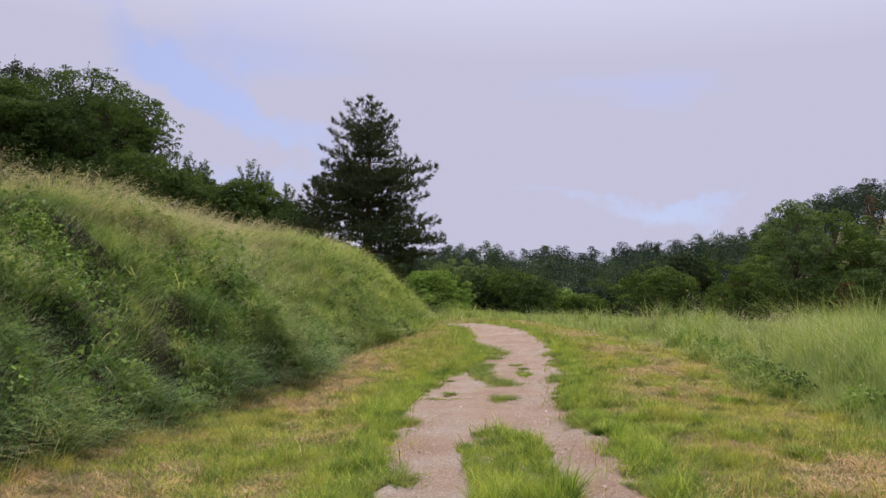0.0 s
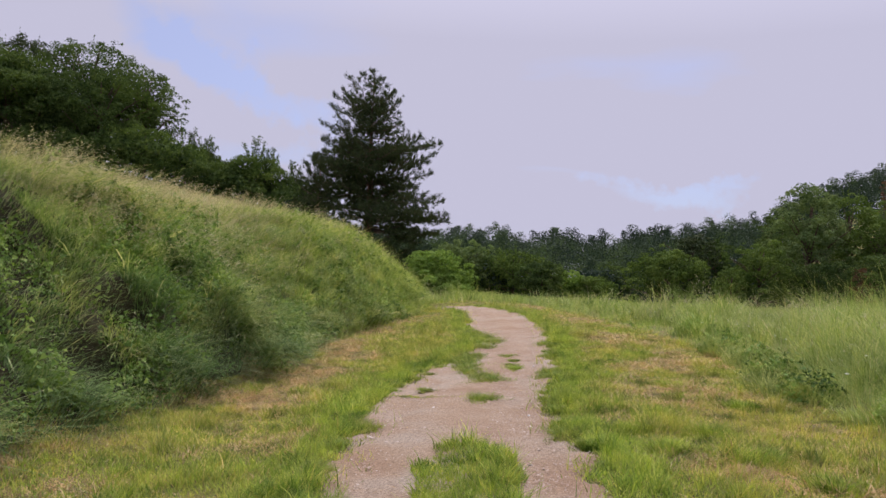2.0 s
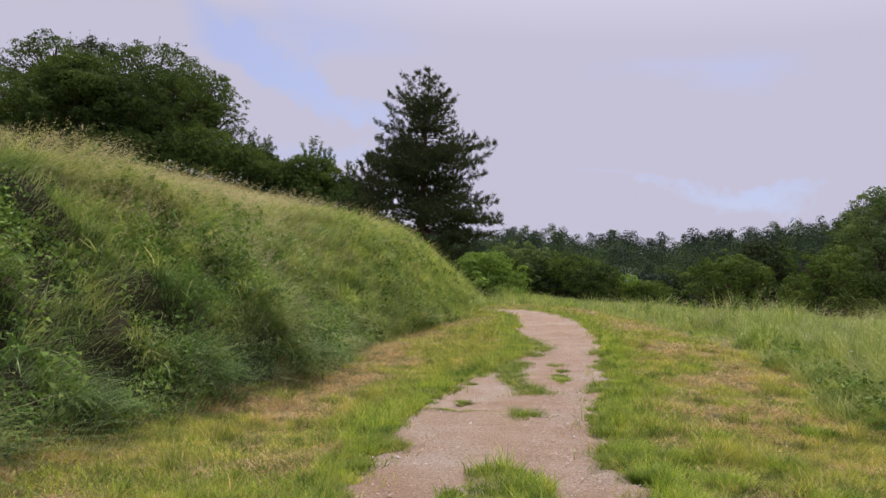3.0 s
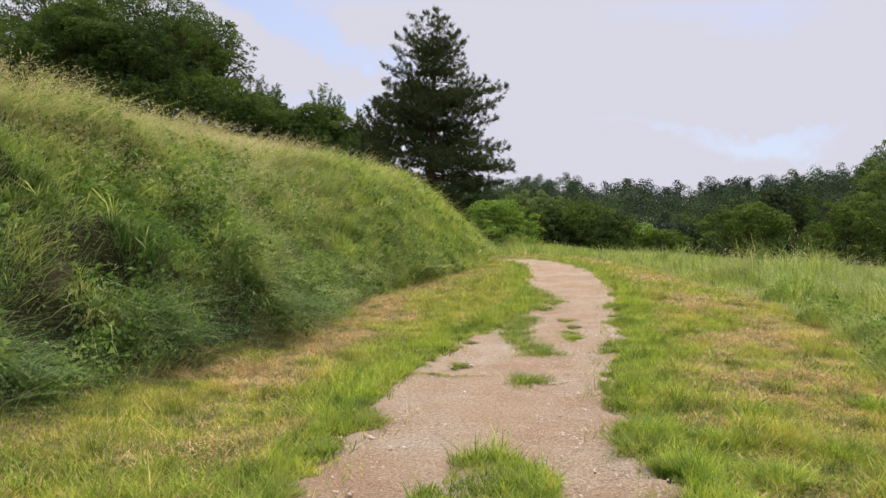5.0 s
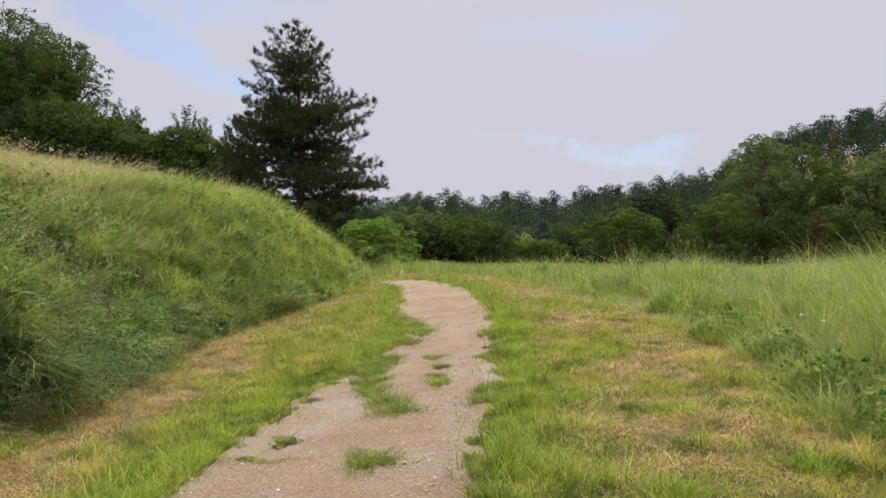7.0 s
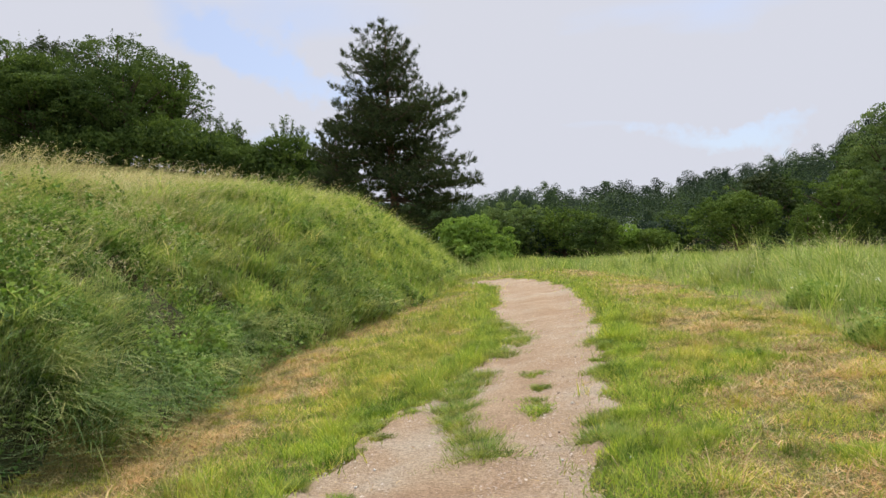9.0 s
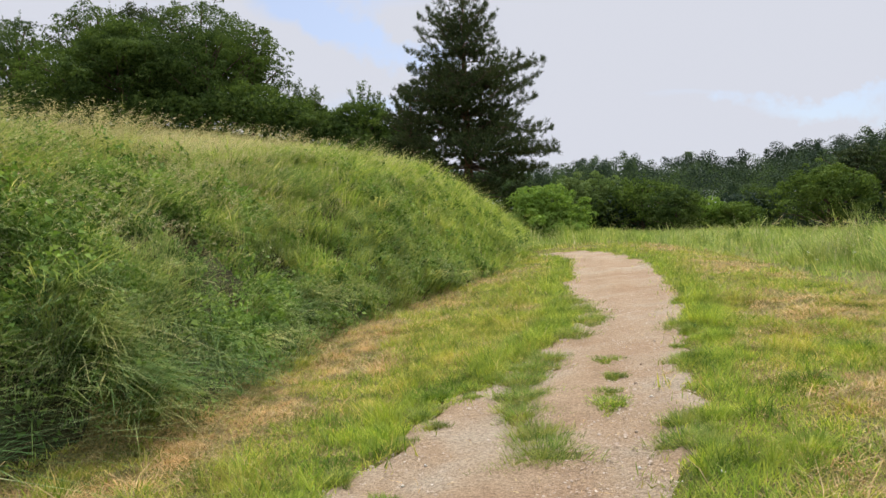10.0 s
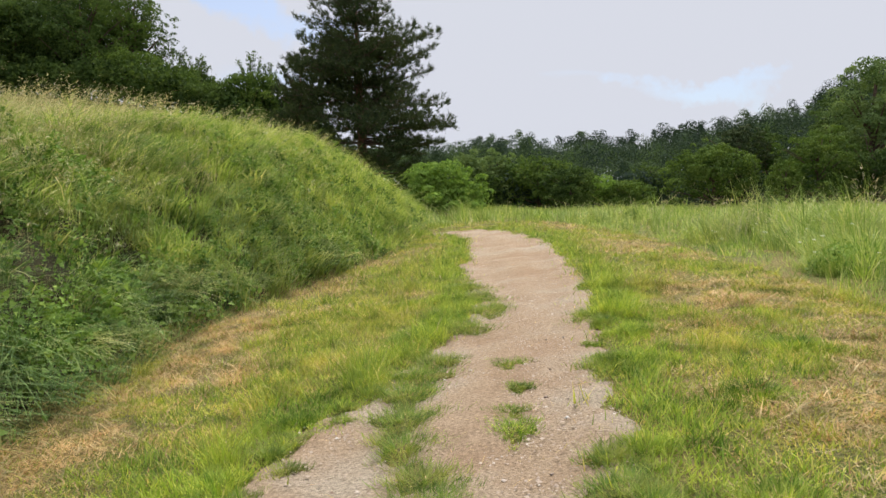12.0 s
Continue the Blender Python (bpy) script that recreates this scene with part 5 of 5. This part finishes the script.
def pine(name, label, x, y, top, z0, left, right, seed, first, step, open_top, needle=0.21, per=12):
    """A conifer: whorls of limbs with side twigs that carry upturned brushes of needles; its reach differs from side to side."""
    rng = np.random.default_rng(seed)
    h = top - z0
    tree = tagged(new(name), label, "tree")
    tree.location = (x, y, z0)
    trunk = [(0.12, 0, 0), (0.10, 0, 0.25 * h), (0.0, 0.0, 0.5 * h), (-0.08, 0, 0.75 * h), (-0.05, 0, h)]
    ty = np.array(trunk)
    V, Q = tube(trunk, [0.024 * h, 0.019 * h, 0.013 * h, 0.007 * h, 0.001 * h], 9)
    part("trunk", mesh_from("trunk", V, quads=Q, material="pine_bark", smooth=True), tree, "straight reddish-brown trunk")
    limbs, centres, aims = [], [], []
    level = first
    k = 0
    while level < top - 0.15:
        f = (level - z0) / h
        airy = level > open_top
        m = 7 if airy else 8
        for j in range(m):
            a = j * 2 * math.pi / m + k * 1.13 + rng.uniform(-0.3, 0.3)
            zc = level + rng.uniform(-0.5, 0.5) * step
            side_share = smooth_step(np.array(0.5 + 0.62 * math.cos(a)))
            L = float(np.interp(zc, *left) * (1 - side_share) + np.interp(zc, *right) * side_share) * rng.choice([0.5, 0.7, 0.9, 1.0, 1.06])
            if rng.random() < (0.16 if airy else 0.14):
                continue
            x0 = np.interp(zc - z0, ty[:, 2], ty[:, 0])
            rise = float(np.interp(f, [0.3, 0.55, 0.75, 0.9, 1.0], [-0.03, 0.06, 0.22, 0.55, 1.3])) + rng.normal(0, 0.15)
            out = np.array([math.cos(a), math.sin(a), 0])
            p0 = np.array([x0, 0, zc - z0 - rise * L])
            p1 = p0 + out * L * 0.6 + (0, 0, rise * L * 0.3 - 0.06 * L)
            p2 = p0 + out * L + (0, 0, rise * L + (0.2 if airy else 0.10))
            limbs.append(tube([p0, 0.25 * p0 + 0.5 * p1 + 0.25 * p2, p2], [0.005 * h * (1.15 - f) + 0.012, 0.022, 0.006], 5))
            side = np.cross(out, (0, 0, 1))
            bare = 0.42 if level < first + 2.4 else 0.08
            for n_twig, s in enumerate(np.linspace(bare, 1.0, max(3, int(L / (0.17 if airy else 0.20))))):
                c = (1 - s) ** 2 * p0 + 2 * s * (1 - s) * p1 + s * s * p2
                e = 1 if n_twig % 2 else -1
                span = ((0.26 if airy else 0.34) * L * (1.12 - s) + 0.16) * rng.uniform(0.6, 1.2)
                way = side * e * 0.8 + out * 0.6
                lift = 0.6 if airy else rng.uniform(0.0, 0.75)
                limbs.append(tube([c, c + way * span + (0, 0, lift * span)], [0.012, 0.004], 3))
                for q in np.arange(0.15, span + 0.1, 0.16):
                    centres.append(c + way * q + (0, 0, lift * q * q / max(span, 0.2)) + rng.normal(0, 0.05 if airy else 0.09, 3))
                    aims.append(way * 0.6 + np.array([0, 0, 0.75]))
            for q in range(4):
                centres.append(p2 + (out * 0.3 + (0, 0, 0.35)) * (q * 0.12))
                aims.append(out * 0.8 + np.array([0, 0, 0.9]))
        level += step * rng.uniform(0.8, 1.2) * (0.72 if airy else 1.0)
        k += 1
    V, Q = tubes(limbs)
    part("branchwork", mesh_from("branchwork", V, quads=Q, material="bark", smooth=True), tree, "dark branching limbs")
    c = np.repeat(np.array(centres), per, 0)
    d = np.repeat(np.array(aims), per, 0) + rng.normal(0, 0.6, (len(c), 3))
    d = d / np.linalg.norm(d, axis=1, keepdims=True)
    ln = needle * rng.uniform(0.6, 1.3, len(c))[:, None]
    c = c + rng.normal(0, 0.045, c.shape)
    w = np.cross(d, rng.normal(size=d.shape))
    w = w / np.linalg.norm(w, axis=1, keepdims=True) * 0.02
    V = np.stack([c - w, c + w, c + d * ln], 1).reshape(-1, 3)
    part("crown", mesh_from("crown", V, np.arange(len(V)).reshape(-1, 3), material="needles"), tree, "dark green bristling needles")
    return tree


def build_trees():
    pine("pine_tree", "tall dark green pine with ragged layered limbs behind the bank", -4.95, 48.7, 14.0, 0.3,
         ([3.0, 5.0, 6.8, 8.4, 9.4, 10.4, 11.5, 12.1, 13.1, 14.0], [3.2, 3.4, 3.5, 3.4, 3.1, 3.5, 3.0, 2.7, 1.8, 0.15]),
         ([3.0, 4.2, 5.0, 6.8, 8.1, 8.9, 9.4, 9.9, 10.5, 11.1, 12.0, 12.5, 13.1, 14.0], [3.6, 4.2, 4.6, 4.4, 3.5, 3.4, 4.3, 3.0, 2.9, 1.8, 1.3, 2.0, 0.9, 0.15]), 75, 3.0, 0.5, 11.3)
    pine("pine_tree", "small dark green pine growing against the tall one", -8.3, 50.2, 9.0, 0.6, ([2.0, 6.2, 8.0, 9.0], [1.6, 1.5, 1.2, 0.15]), ([2.0, 6.2, 8.0, 9.0], [1.6, 1.5, 1.0, 0.15]), 72, 2.4, 0.5, 7.6)
    broad_tree("shrub", "light green leafy shrub at the end of the bank", -0.4, 44.0, 3.0, 1.85, "light", 73, 0.13, 15000, -0.1, shoots=10, clump=0.2, ragged=0.22)
    # the wood on the rise behind the bank
    wood = "trees of the wood behind the bank"
    for k, (x, y, top, r, mat, label, n, leaf, low, clump, shoots) in enumerate((
        (-60.0, 108, 28.6, 11.0, "oak", "large dark green oak with a broad rounded crown", 42000, 0.28, 0.0, 0.145, 0),
        (-69.5, 106, 26.8, 7.4, "leafy", "leafy green tree with a paler side", 20000, 0.26, -0.1, 0.145, 0),
        (-61.5, 104.5, 30.2, 5.2, "leafy", "green crown rising among darker ones", 11000, 0.26, 0.35, 0.24, 0),
        (-50.5, 108, 29.2, 8.6, "oak", "dark green oak at the corner of the wood", 30000, 0.28, -0.1, 0.145, 0),
        (-57.0, 118, 35.4, 9.8, "oak", "tall dark tree rising behind the oak", 20000, 0.30, 0.2, 0.13, 12),
        (-75.0, 119, 36.6, 7.2, "oak", "dark tree with a ragged open top", 13000, 0.30, 0.2, 0.13, 10),
        (-67.8, 120, 36.6, 4.6, "needles", "narrow dark tree between its neighbours", 9000, 0.30, 0.2, 0.2, 16),
        (-45.8, 113, 29.6, 4.4, "oak", "open-crowned dark tree with sky between its limbs", 6500, 0.30, 0.25, 0.13, 6),
        (-85.0, 114, 31.4, 8.6, "oak", "dark green tree at the edge of the wood", 16000, 0.30, 0.0, 0.145, 0),
        (-91.0, 121, 36.4, 4.6, "oak", "dark tree with upright leafy twigs", 6000, 0.32, 0.2, 0.18, 18),
        (-101.0, 112, 34.0, 10.5, "oak", "broad dark tree of the wood", 15000, 0.34, 0.0, 0.145, 0),
        (-122.0, 114, 38.0, 12.5, "oak", "broad dark tree deep in the wood", 12000, 0.4, 0.0, 0.145, 0),
        (-42.0, 104, 20.3, 5.0, "leafy", "bushy green tree below the oak", 11000, 0.24, -0.1, 0.18, 8),
        (-36.0, 103, 17.8, 4.3, "leafy", "leafy green bush of the thicket", 9000, 0.24, -0.1, 0.18, 8),
        (-31.0, 102, 15.6, 3.8, "oak", "dense dark green bush of the thicket", 7000, 0.24, -0.1, 0.18, 6),
        (-26.8, 103, 16.9, 4.2, "leafy", "dense green bush beside the young tree", 9000, 0.24, -0.1, 0.18, 8),
        (-21.6, 104, 14.2, 4.0, "oak", "low dark bush behind the small pine", 6000, 0.24, -0.1, 0.18, 6),
    )):
        tagged(broad_tree("broadleaf_tree", label, x, y, top, r, mat, 100 + k, leaf, n, low, shoots=shoots, clump=clump), group=wood)
    for k, (x, y, top, wide) in enumerate(((-36.0, 105, 20.6, 1.7), (-33.6, 105, 19.6, 1.5), (-27.2, 105, 20.4, 2.0), (-25.0, 105, 19.0, 1.6), (-22.0, 105, 17.0, 1.5))):
        sapling(x, y, top, wide, 160 + k)
    row = "trees along the far side of the field"
    for k, (x, y, top, r, mat, label, n, leaf, low, shoots) in enumerate((
        (0.0, 80, 5.4, 2.5, "grey", "pale grey-green willow behind the shrub", 7000, 0.20, -0.1, 6),
        (2.9, 82, 5.5, 2.2, "grey", "pale grey-green willow bush", 6000, 0.20, -0.1, 6),
        (1.9, 79, 3.4, 1.5, "oak", "low dark grey-green bush among willows", 3500, 0.20, -0.1, 4),
        (4.6, 83, 4.6, 2.2, "leafy", "green bush behind the willows", 4500, 0.20, -0.1, 4),
        (6.6, 80, 4.9, 2.9, "leafy", "feathery green bush in the tree line", 8500, 0.20, -0.1, 8),
        (9.1, 76, 3.9, 2.2, "oak", "dark round bush at the edge of the field", 8000, 0.17, -0.1, 0),
        (11.9, 78, 3.0, 1.8, "light", "low light green bush by the field", 4500, 0.18, -0.1, 6),
        (14.4, 77, 2.5, 2.0, "leafy", "low leafy bush by the field", 4500, 0.18, -0.1, 8),
        (17.3, 82, 4.0, 2.3, "oak", "dark green bush in the tree line", 5000, 0.20, -0.1, 4),
        (21.3, 76, 5.7, 3.1, "leafy", "round-crowned dark green tree", 14000, 0.18, -0.05, 0),
        (25.1, 81, 7.4, 2.2, "needles", "narrow dark tree behind the round one", 8000, 0.2, 0.0, 8),
        (28.8, 84, 7.2, 2.7, "oak", "dark green tree behind its neighbours", 7000, 0.22, 0.0, 6),
        (29.7, 75, 6.5, 3.0, "leafy", "leafy green tree in the tree line", 11000, 0.18, -0.05, 6),
        (26.7, 74, 3.8, 1.6, "leafy", "light green bush between two trees", 4000, 0.17, -0.1, 6),
        (36.9, 88, 10.8, 2.8, "oak", "dark tree behind the tall ones", 6000, 0.24, 0.1, 6),
        (36.6, 80, 12.6, 3.9, "grey", "tall grey-green tree with a loose crown", 15000, 0.2, 0.1, 22),
        (35.4, 75, 5.2, 3.6, "oak", "broad dark bush under the tall trees", 9000, 0.19, -0.1, 0),
        (42.6, 84, 13.0, 3.6, "leafy", "tall yellowish-green tree in the tree line", 11000, 0.22, 0.1, 10),
        (44.4, 80, 10.7, 3.6, "leafy", "leafy green tree beside the tall ones", 10000, 0.2, 0.0, 8),
        (41.0, 75, 6.2, 3.7, "oak", "dark bush at the edge of the meadow", 9000, 0.19, -0.1, 4),
        (47.0, 78, 11.2, 3.3, "grey", "grey-green tree at the end of the tree line", 9000, 0.2, 0.0, 14),
        (46.6, 74, 5.0, 3.0, "oak", "low dark bush at the end of the tree line", 6000, 0.2, -0.1, 2),
        (51.8, 77, 12.4, 4.6, "oak", "broad dark green tree beyond the meadow", 9000, 0.24, 0.0, 6),
        (58.0, 76, 12.8, 5.1, "oak", "large dark green tree beyond the meadow", 9000, 0.26, 0.0, 6),
        (38.1, 72.4, 4.6, 0.9, "dead", "small bush with withered reddish-brown leaves", 1200, 0.18, 0.1, 0),
        (45.2, 72.4, 3.7, 0.8, "dead", "small bush with withered reddish-brown leaves", 1000, 0.18, 0.1, 0),
        (83.5, 150, 25.4, 1.5, "dead", "dead reddish-brown tree among the green ones", 700, 0.36, 0.1, 0),
    )):
        tagged(broad_tree("broadleaf_tree", label, x, y, top, r, mat, 130 + k, leaf, n, low, shoots=shoots, clump=0.18, ragged=0.26), group=row)


def build_far_woods():
    """Woods over the far hillside: hundreds of crowns, round and pointed, of three kinds."""
    rng = np.random.default_rng(24)
    sorts = {"mid": ([], [], []), "dark": ([], [], []), "pale": ([], [], [])}
    for k in range(1000):
        y = rng.uniform(88, 262)
        a = rng.uniform(-0.22, 0.85)
        if rng.random() > (y / 265) ** 0.6:
            continue
        x = a * y
        z = float(land(x, y))
        h = rng.uniform(7.5, 12.5) * (0.6 if y < 110 else 1)
        limit = float(np.interp(a, RIDGE_A, RIDGE_E)) * (y - 5) + 1.6 - z
        h = max(3.0, min(h, limit * rng.uniform(0.76, 1.0))) if y < 235 else max(3.0, limit * rng.uniform(0.92, 1.10))
        pointed = rng.random() < 0.12
        r = min(rng.uniform(2.6, 5.0), 0.55 * h)
        sort = "dark" if pointed else ("pale" if rng.random() < (0.5 if y < 130 else 0.2) else "mid")
        m = 780 if y > 205 else int(np.clip(480 * (150 / y), 340, 700))
        cs, ns, ss = sorts[sort]
        if pointed:
            u, th = rng.random(m), rng.uniform(0, 2 * np.pi, m)
            wide = r * 0.75 * (1.05 - u) ** 0.7 * (0.75 + 0.35 * (np.floor(u * 8) * 0.37 % 1))
            c = np.stack([x + wide * np.cos(th), y + wide * np.sin(th), z + h * (0.1 + 0.85 * u)], -1)
            v = np.stack([np.cos(th), np.sin(th), np.full(m, 0.5)], -1)
        else:
            # a rounded crown of several domes
            j = rng.integers(0, 9, m)
            da, du, dr = rng.uniform(0, 2 * np.pi, 9), rng.uniform(0.35, 0.8, 9), rng.uniform(0.4, 0.62, 9)
            da[0], du[0], dr[0] = 0, 0.86, 0.45
            off = r * 0.62 * (np.arange(9) > 0) * (1.1 - 0.5 * du)
            v = rng.normal(size=(m, 3)) + (0, 0, 0.5)
            v = v / np.linalg.norm(v, axis=1, keepdims=True)
            q = (dr[j] * r * np.where(rng.random(m) < 0.8, rng.uniform(0.85, 1.05, m), rng.random(m) ** 0.5))[:, None]
            c = np.stack([x + off[j] * np.cos(da[j]), y + off[j] * np.sin(da[j]), z + h * (du[j] + 0.14) - dr[j] * r * 0.8], -1) + v * q * np.array([1, 1, 0.85])
        cs.append(c + rng.normal(0, 0.1, c.shape))
        ns.append(v + rng.normal(0, 0.14, (m, 3)))
        ss.append(rng.uniform(0.0012, 0.0023, m) * y if y > 205 else rng.uniform(0.0017, 0.0030, m) * y)
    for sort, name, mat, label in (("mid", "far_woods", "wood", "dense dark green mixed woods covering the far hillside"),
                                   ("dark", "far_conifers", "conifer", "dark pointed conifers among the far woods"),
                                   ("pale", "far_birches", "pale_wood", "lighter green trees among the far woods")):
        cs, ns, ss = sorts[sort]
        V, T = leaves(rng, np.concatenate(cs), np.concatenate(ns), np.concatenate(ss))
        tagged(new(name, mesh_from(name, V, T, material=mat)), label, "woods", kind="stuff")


def build_thicket():
    """Undergrowth that closes the edge of the wood behind the bank."""
    rng = np.random.default_rng(27)
    n = 48000
    a = rng.uniform(-1.0, -0.16, n)
    y = rng.uniform(98, 112, n)
    x = a * y
    top = 1.2 + 4.0 * vnoise(x, y, 5.0, 81) ** 1.4 + 1.8 * vnoise(x, y, 1.5, 82)
    c = np.stack([x, y, land(x, y) - 1.8 + (top + 1.8) * rng.random(n) ** 0.6], -1)
    V, T = leaves(rng, c, rng.normal(0, 0.7, (n, 3)) + (0.2, -0.5, 0.5), rng.uniform(0.25, 0.6, n))
    tagged(new("thicket", mesh_from("thicket", V, T, material="oak")), "dark green undergrowth along the edge of the wood", "bushes", kind="stuff")
    n = 13000
    a, q = rng.uniform(0, 2 * np.pi, n), np.sqrt(rng.random(n))
    x, y = -5.0 + 5.2 * q * np.cos(a), 51.0 + 3.0 * q * np.sin(a)
    c = np.stack([x, y, land(x, y) - 0.5 + (1.5 + 2.2 * vnoise(x, y, 1.4, 85)) * rng.random(n) ** 0.7], -1)
    V, T = leaves(rng, c, rng.normal(0, 0.7, (n, 3)) + (0.1, -0.4, 0.6), rng.uniform(0.1, 0.24, n))
    tagged(new("brambles", mesh_from("brambles", V, T, material="oak")), "dark tangle of brambles under the tall pine", "bushes", kind="stuff")
    # scrub that closes the foot of the tree line across the field
    n = 22000
    y = rng.uniform(79, 85, n)
    x = rng.uniform(-3, 62, n)
    top = 1.0 + 2.2 * vnoise(x, y, 3.0, 83) + 1.0 * vnoise(x, y, 1.0, 84)
    c = np.stack([x, y, land(x, y) - 0.6 + (top + 0.6) * rng.random(n) ** 0.6], -1)
    V, T = leaves(rng, c, rng.normal(0, 0.7, (n, 3)) + (0.1, -0.5, 0.6), rng.uniform(0.2, 0.42, n))
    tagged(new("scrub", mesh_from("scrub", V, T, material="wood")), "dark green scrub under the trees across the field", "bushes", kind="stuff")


build_trees()
build_thicket()
build_far_woods()
